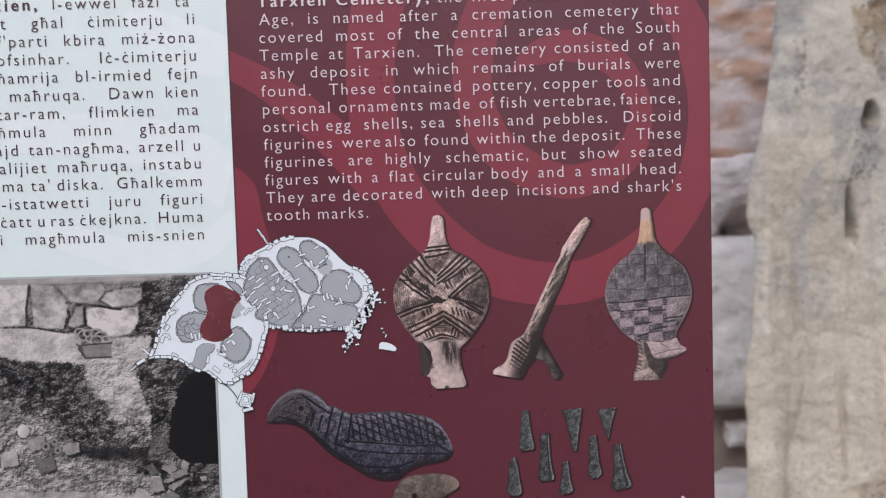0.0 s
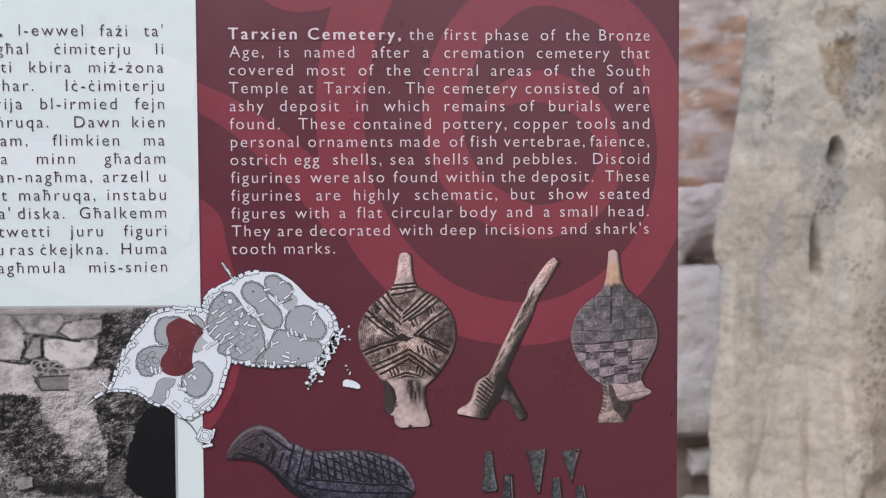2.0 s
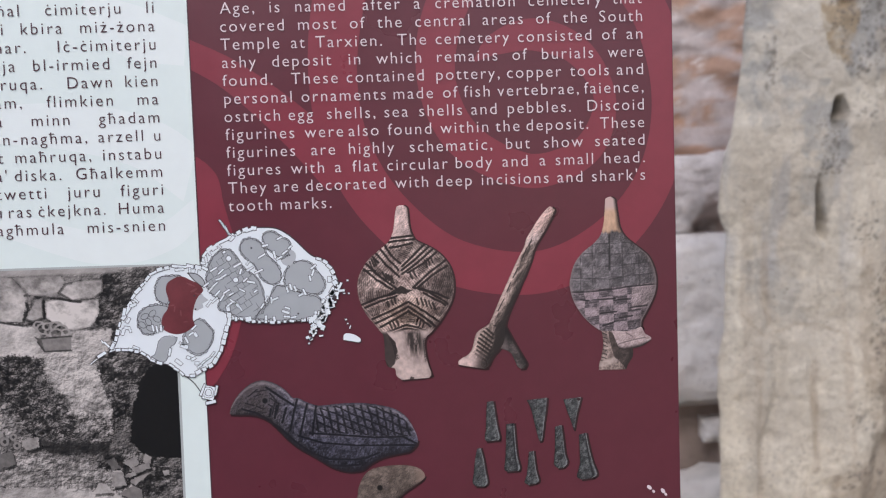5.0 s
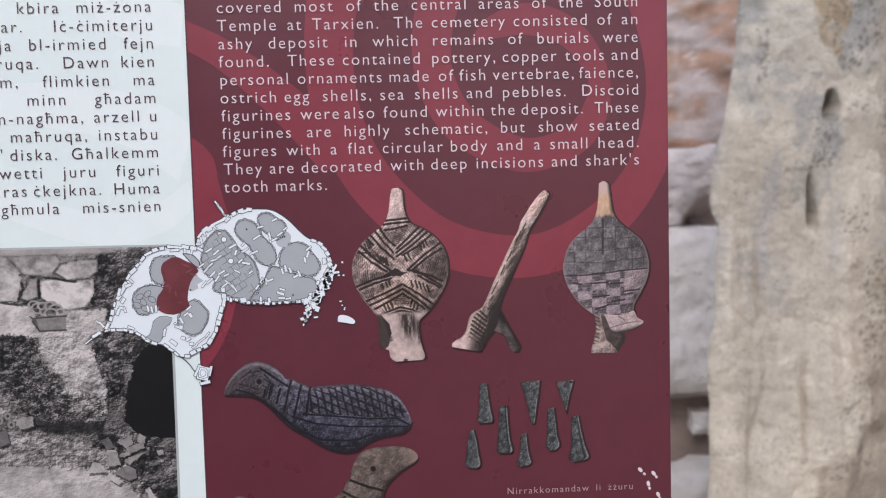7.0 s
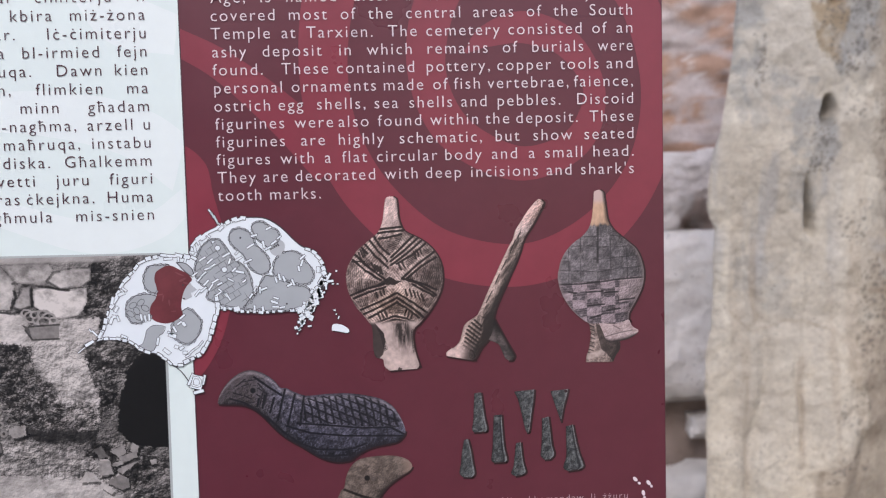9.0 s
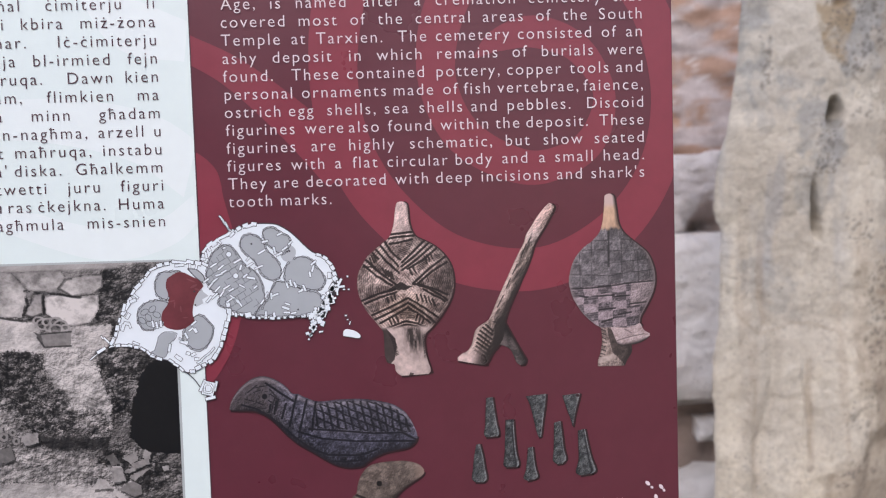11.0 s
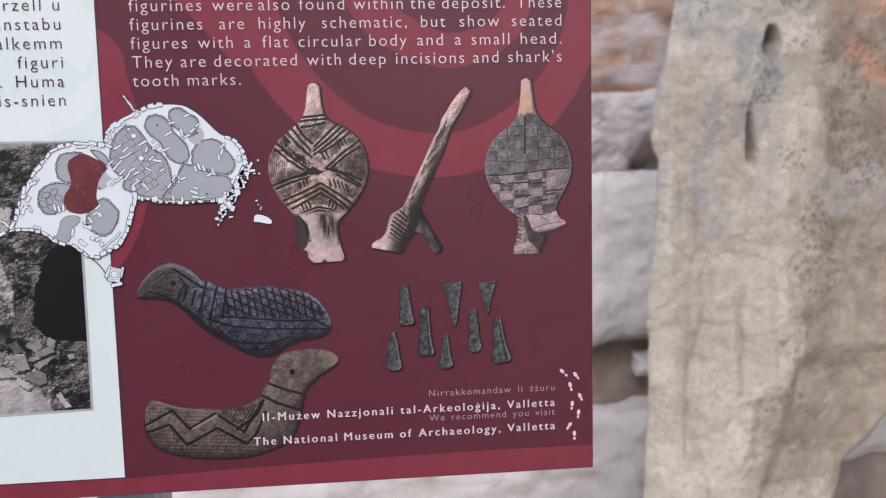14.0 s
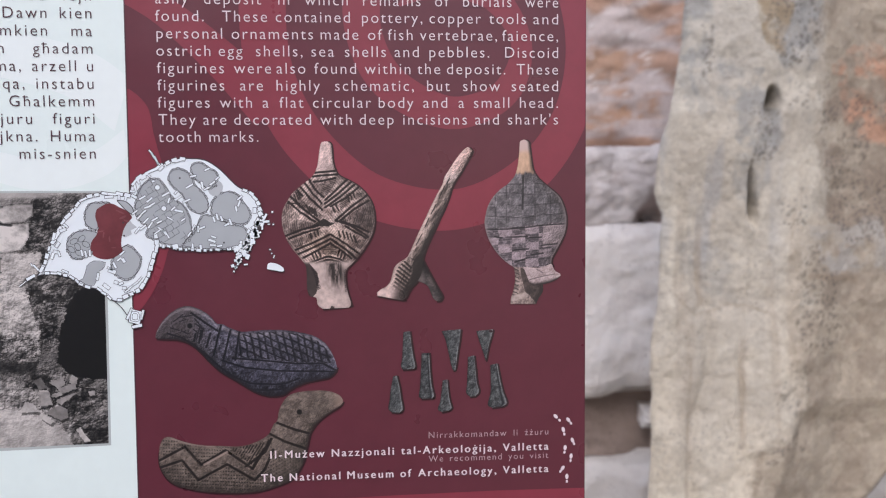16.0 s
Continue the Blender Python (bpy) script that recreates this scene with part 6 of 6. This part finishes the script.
def zigzag_bird(x, z, w):
    c = clay(x, z, 110, (0.12, 0.092, 0.075), (0.225, 0.175, 0.145), 0.3) * grain_of(x, z, 111, 0.4)
    top = [(15.1, 32.8), (21.1, 36), (31.5, 41.4), (41.9, 28.8), (57.9, 38.2), (75.5, 25), (86.6, 43)]
    foot_ = [(15, 27.8), (29.4, 32.3), (39.8, 18.6), (58.8, 28.6), (76.8, 17.2), (83.7, 24.7), (89.2, 37.6)]
    zig = [p + q for line in (top, foot_) for p, q in zip(line, line[1:])]
    zig += [(92.5, 55.5, 102.9, 51), (102.9, 51, 112.9, 48), (87.1, 48.4, 97.1, 42.7), (97.1, 42.7, 110.5, 37.7), (71.1, 27, 83.9, 36.2), (83.9, 36.2, 88.2, 44.9)]
    xs, zs = zip(*top)
    above = z > np.interp(x, xs, zs) + 1.2
    xs, zs = zip(*foot_)
    below = z < np.interp(x, xs, zs) - 1.2
    body = within(x, z, [(16.2, 46.1), (21.4, 47.4), (43.3, 41.4), (65.4, 39.9), (81.1, 43.2), (87.1, 45.7), (95.2, 39.7), (108.6, 35.4), (106.9, 24.7), (98.5, 17.2), (79.7, 11), (57.3, 10.6), (27.9, 14.8), (17.1, 24.7)])
    drift = 0.08 * x + 1.2 * fractal(x * 0.08, z * 0.1, 115)
    dots = np.clip(1.4 - np.abs(np.mod(z + drift, 2.35) - 1.17) * 2.2, 0, 1) * np.clip(np.sin(x * 3.6 + 2 * fractal(x * 0.3, z * 0.3, 116)) * 1.6 + 0.75, 0, 1)
    flank = within(x, z, [(89.1, 36), (110.1, 35.4), (106.1, 22), (83.4, 12.4), (80.6, 18.6)])
    slant = np.clip(1.4 - np.abs(np.mod(z - 0.55 * x, 2.5) - 1.25) * 2.2, 0, 1) * np.clip(np.sin(x * 3.4) * 1.6 + 0.75, 0, 1)
    rays = ruling(x, z, 58, 1.7, 117, 0.4) * within(x, z, [(60.9, 39.3), (81, 42.5), (87.1, 44.9), (76.3, 26.5)])
    marks = np.where(flank > 0, slant * 0.8, dots) * ((above | below) & (body > 0)) * (1 - within(x, z, [(60.9, 39.3), (81, 42.5), (87.1, 44.9), (76.3, 26.5)]))
    cuts = strokes(x + 0.5 * (fractal(x * 0.3, z * 0.3, 118) - 0.5), z, zig, 0.9)
    c = toned(c * 0.76, lit(x, z, w, lambda p, q: skin(p, q, 113, 1.2, 0.4) - 0.9 * strokes(p, q, zig, 1.1), 0.9, 0.7))
    c = blend(c, (0.014, 0.011, 0.009), 0.92 * np.clip(marks + rays, 0, 1))
    c = blend(c, (0.012, 0.009, 0.008), 0.95 * cuts)
    lip = strokes(x, z, [(43.7, 29.1, 58.7, 37.1), (22.8, 47.4, 35.9, 42.8), (35.9, 42.8, 50.6, 41.1)], 0.9)
    c = c * (1 - 0.6 * lip[..., None]) + 0.6 * lip[..., None] * np.array((0.36, 0.27, 0.23))
    ex, ez = [(106.8, 62.8)][0]
    eye = np.hypot(x - ex, z - ez)
    c = blend(c, (0.006, 0.005, 0.005), 0.97 * (1 - soft(eye, 1.4, 2.2)))
    c = blend(c, (0.06, 0.05, 0.045), 0.6 * (1 - soft(np.hypot(x - ex - 4.2, z - ez + 0.8), 0.9, 2.0)))
    bill = (soft(x, 126, 135) * soft(z, 60, 66))[..., None]
    c = c * (1 - 0.55 * bill) + 0.55 * bill * np.array((0.36, 0.255, 0.205))
    return blend(c, (0.024, 0.017, 0.015), rim(w, 0.3, 0.55))


def bronze(seed, slot):
    def tone(x, z, w):
        c = clay(x, z, seed, (0.05, 0.055, 0.056), (0.125, 0.132, 0.13), 0.5) * grain_of(x, z, seed + 40, 0.5)
        c = blend(c, (0.03, 0.03, 0.034), 0.7 * soft(fractal(x * 0.5, z * 0.5, seed + 60), 0.52, 0.66))
        c = toned(c * 1.0, lit(x, z, w, lambda p, q: skin(p, q, seed + 80, 1.4, 0.7), 1.0, -0.4))
        if slot:
            c = blend(c, (0.01, 0.01, 0.014), 0.9 * np.exp(-((w - slot) / 0.07) ** 2))
        c = c + (0.1 * np.exp(-((w - 0.93) / 0.05) ** 2) * soft(fractal(x * 0.3, z * 0.2, seed + 90), 0.3, 0.5))[..., None]
        return blend(c, (0.018, 0.015, 0.018), np.clip(0.6 * (1 - soft(w, 0, 0.16)) + 0.6 * soft(w, 0.95, 1.0), 0, 1))
    return tone


printed("printed_figurine", [(126.1, 242.4), (123.9, 241.4), (122.7, 236.4), (121.4, 227.5), (119.4, 221.9), (116.5, 218.4), (111.3, 214.2), (105.1, 209), (101, 203.1), (98.4, 197.8), (97.4, 191.3), (98.3, 184.5), (100.2, 179), (103.3, 173.1), (107.1, 168.3), (110.2, 164.2), (112.6, 160.5), (113.1, 154), (113.2, 146.7), (114.5, 140.9), (119.1, 139.2), (120, 134.8), (123.2, 131.8)],
        [(128.2, 242.3), (130.3, 240.8), (130.9, 236.2), (131.4, 229), (133, 223.6), (135.4, 220), (140.7, 217.3), (147.1, 213.6), (152.3, 208.7), (156.1, 202.9), (158.1, 196), (158.3, 188.7), (157.1, 182.3), (154, 175.9), (150.3, 170.2), (146.1, 164.9), (142.8, 161.3), (139.8, 158.5), (138.6, 153.9), (139.2, 146.9), (140.4, 141), (142.1, 134.8), (140.6, 132.3)], 480, 260, 6, chevron_disc, board_thing, "picture of a clay disc with incised chevrons")
printed("printed_rod_leg", [(184.5, 150.1), (189.2, 148.5), (193.2, 146.1), (195.3, 141.7), (197, 137.6), (199.2, 135.7)], [(190.6, 163), (193.8, 156.7), (197.3, 150), (200.5, 144.1), (203.3, 138.8), (202.1, 135.9)], 70, 30, 6, leg_tone, board_thing, "dark back leg of the pictured clay rod")
printed("printed_rod", [(220.5, 238.5), (217.2, 235.7), (212.3, 229.7), (208.2, 223.4), (205.2, 218.8), (203.7, 213.8), (201.1, 209.1), (198, 203.4), (194.6, 196.3), (190.8, 188.5), (187, 180.6), (183.6, 173.1), (181.3, 168.1), (179.1, 164.5), (175.8, 162.8), (172.4, 160.4), (170.5, 157.1), (169.7, 153.5), (168.2, 149.2), (165.6, 146), (162.2, 144.3), (159.7, 142.2), (159.6, 140)],
        [(221.9, 238.1), (223.7, 236.2), (222.5, 233), (220.3, 229.1), (217.7, 224.5), (215.1, 220.3), (212.1, 216), (209.8, 211.4), (208.2, 206), (206.3, 201), (204.1, 196), (201.4, 190.7), (199.1, 185.3), (196.8, 180.7), (194.6, 176), (192.3, 170.6), (190.7, 165.6), (189.9, 160.1), (189, 153.6), (186, 148.6), (181.9, 144.3), (178.8, 138.6), (176.2, 136.5)], 340, 130, 6.3, rod, board_thing, "picture of a slanting clay rod on legs")
printed("printed_stump", [(251.3, 159.6), (252.3, 154.8), (252.6, 149.2), (251.4, 141.9), (249.8, 136.8), (249.4, 132.8)], [(263.8, 157.7), (266.6, 151.7), (271, 147.1), (271.7, 141.2), (268.7, 136.2), (267.1, 132.5)], 80, 70, 6, stump_tone, board_thing, "broken clay stump below the chequered disc", False)
printed("printed_figurine", [(258.3, 243.2), (256.1, 241.9), (255.7, 238.3), (255.3, 232.9), (254.4, 225.7), (252.9, 220.3), (250.7, 216.8), (247, 213.2), (241.8, 209.4), (237.3, 204.5), (234.3, 199.1), (232.8, 193.7), (231.9, 188.3), (232.9, 182.1), (235, 176.2), (238.6, 169.9), (243.3, 164.2), (248.3, 160), (252, 157.7)],
        [(259.8, 243.2), (262, 241.7), (262.6, 238.1), (263.3, 232.7), (264.3, 225.4), (265.7, 221.4), (268.6, 217.3), (273.3, 213.2), (278.4, 209.1), (282.7, 205), (285.6, 199.4), (287.4, 192.8), (287.7, 186.6), (286.5, 180.4), (283.9, 174.6), (280.5, 168.5), (277.9, 163.8), (277.4, 160.2), (277, 157.2)], 400, 230, 6.3, chequer_disc, board_thing, "picture of a clay disc with a chequered pattern")
printed("printed_seat", [(258.2, 157.9), (263.8, 157.3), (268.9, 157.1), (273.4, 158.1), (277.4, 159.4), (279.6, 155.3), (283.6, 152.6)], [(262.9, 145.9), (266.6, 145.1), (270.3, 145.7), (274, 146.3), (277.7, 147.3), (281, 149), (283.6, 151.1)], 80, 60, 6.6, seat_tone, board_thing, "pink broken clay edge of the disc", False)
printed("printed_bird", [(14.2, 115.1), (15.5, 119.7), (19.3, 125.8), (24.5, 131), (30.3, 134.4), (35.6, 135.3), (40.9, 134), (46.1, 131.3), (50.6, 127.5), (54, 123.4), (57.6, 122.9), (61.8, 120.6), (68.1, 118.1), (73.1, 117.6), (83.2, 118.3), (95.8, 118.2), (106.5, 116.7), (117.3, 113.7), (124.3, 109), (128.5, 103), (131.2, 96.6), (132.2, 92.5)],
        [(14.5, 114.3), (19.5, 113.8), (25.2, 113.6), (31.2, 112.6), (37.5, 109.5), (42.6, 104.9), (46.7, 100.3), (50.9, 95.8), (57.1, 90.4), (65.9, 84.9), (72.2, 80.6), (78.2, 77), (84.6, 74.6), (90.7, 73.9), (96.9, 74.8), (100.6, 77.6), (105.4, 80.3), (111.6, 82.7), (120, 84.2), (126.6, 85.4), (130.6, 88.6), (132.2, 91.4)], 520, 210, 6, dark_bird, board_thing, "picture of a dark carved bird with netted wing")
printed("printed_bird", [(15, 42.3), (17, 46.8), (21, 48.6), (26.9, 46.5), (34.1, 44), (43.3, 42.1), (54.3, 41.4), (65.4, 40.7), (72.8, 41.6), (80.3, 44.4), (85.6, 47.7), (88.3, 51.8), (89.9, 55.2), (92.1, 57.4), (93.4, 63.9), (96.5, 70.3), (101.4, 74.8), (108.9, 76.5), (118.3, 77), (125.8, 76.4), (132.1, 74.3), (135.1, 71.5), (135.8, 69.2)],
        [(14.6, 38.5), (14.4, 30.9), (16.4, 25.1), (19.6, 20), (25, 16), (33.4, 13), (44.4, 10.7), (57.3, 9.5), (68.5, 9.1), (79.7, 9.8), (90.9, 12.9), (100.4, 16.8), (105.7, 22.8), (109.2, 29.6), (110.5, 35.7), (111.7, 39.9), (112.9, 45.3), (114.4, 49.5), (117.9, 54.4), (122.5, 58.8), (129.3, 63.3), (133.9, 66.2), (135.8, 68.4)], 520, 220, 6, zigzag_bird, board_thing, "picture of a brown clay bird with zigzags")
BLADES = [([(176.8, 115.2), (176.3, 107.8), (175.7, 97.5), (174.8, 92.3), (175.9, 89.7)], [(181.2, 115.7), (182.1, 107.6), (183.4, 98.3), (184.7, 92.3), (183.9, 90.1)]), ([(188.9, 100.3), (188.3, 88.8), (187.7, 78.5), (186.8, 71.4), (188.3, 69.5)], [(194.1, 100.8), (194.6, 90.4), (195.5, 79.3), (197.1, 71.8), (196, 69.6)]),
          ([(202.4, 115.3), (204.9, 109.7), (206.9, 101.1), (208.9, 91.7), (210, 88.3)], [(215.7, 116.3), (214.8, 108.2), (213.5, 100.8), (212.2, 91.6), (211.5, 88.3)]), ([(225.9, 114.8), (227.3, 110.3), (229.4, 103.9), (231.5, 97.5), (232.2, 94.5)], [(237.7, 115.8), (236.5, 111.1), (234.6, 104.8), (233.4, 98.9), (232.6, 94.5)]),
          ([(220.1, 97.2), (219.9, 87.6), (219.4, 78.3), (218.9, 72.7), (221.4, 70)], [(224.5, 98.2), (225.5, 89.2), (226.4, 79.9), (227.8, 73.5), (225.1, 70.2)]), ([(235.5, 91.4), (235.7, 81.4), (235.5, 72), (233.6, 64.3), (236.5, 61.9)], [(240.3, 92.4), (242, 83), (244.1, 73.6), (246.9, 65.2), (243.9, 62.7)]),
          ([(169.5, 85.1), (167.9, 76.7), (167, 69.3), (166.1, 63.4), (168.2, 60.7)], [(172.1, 85.8), (173.8, 78.3), (175, 69.7), (176, 62.9), (173.7, 60.4)]), ([(202.9, 81.6), (202, 73.4), (201.1, 66.7), (199.5, 62), (202.1, 60)], [(206.2, 82.2), (206.8, 75.1), (207.7, 68.3), (209.1, 62.7), (206.9, 60.9)])]
for k, (left, right) in enumerate(BLADES):
    blade = printed("printed_blade", left, right, 90, 40, 6, bronze(120 + k, (0, 0.8, 0, 0, 0, 0.78, 0, 0)[k]), board_thing, "picture of a small greenish copper blade")
    if k == 3:
        hx, hz = [(235.9, 114.4)][0]
        mesh_part("rivet_hole", *flat(oval(hx, hz, 1.2, 0.9, -15, 14), 7), SHADOW_AND_HOLE, blade, "small dark hole in the blade")
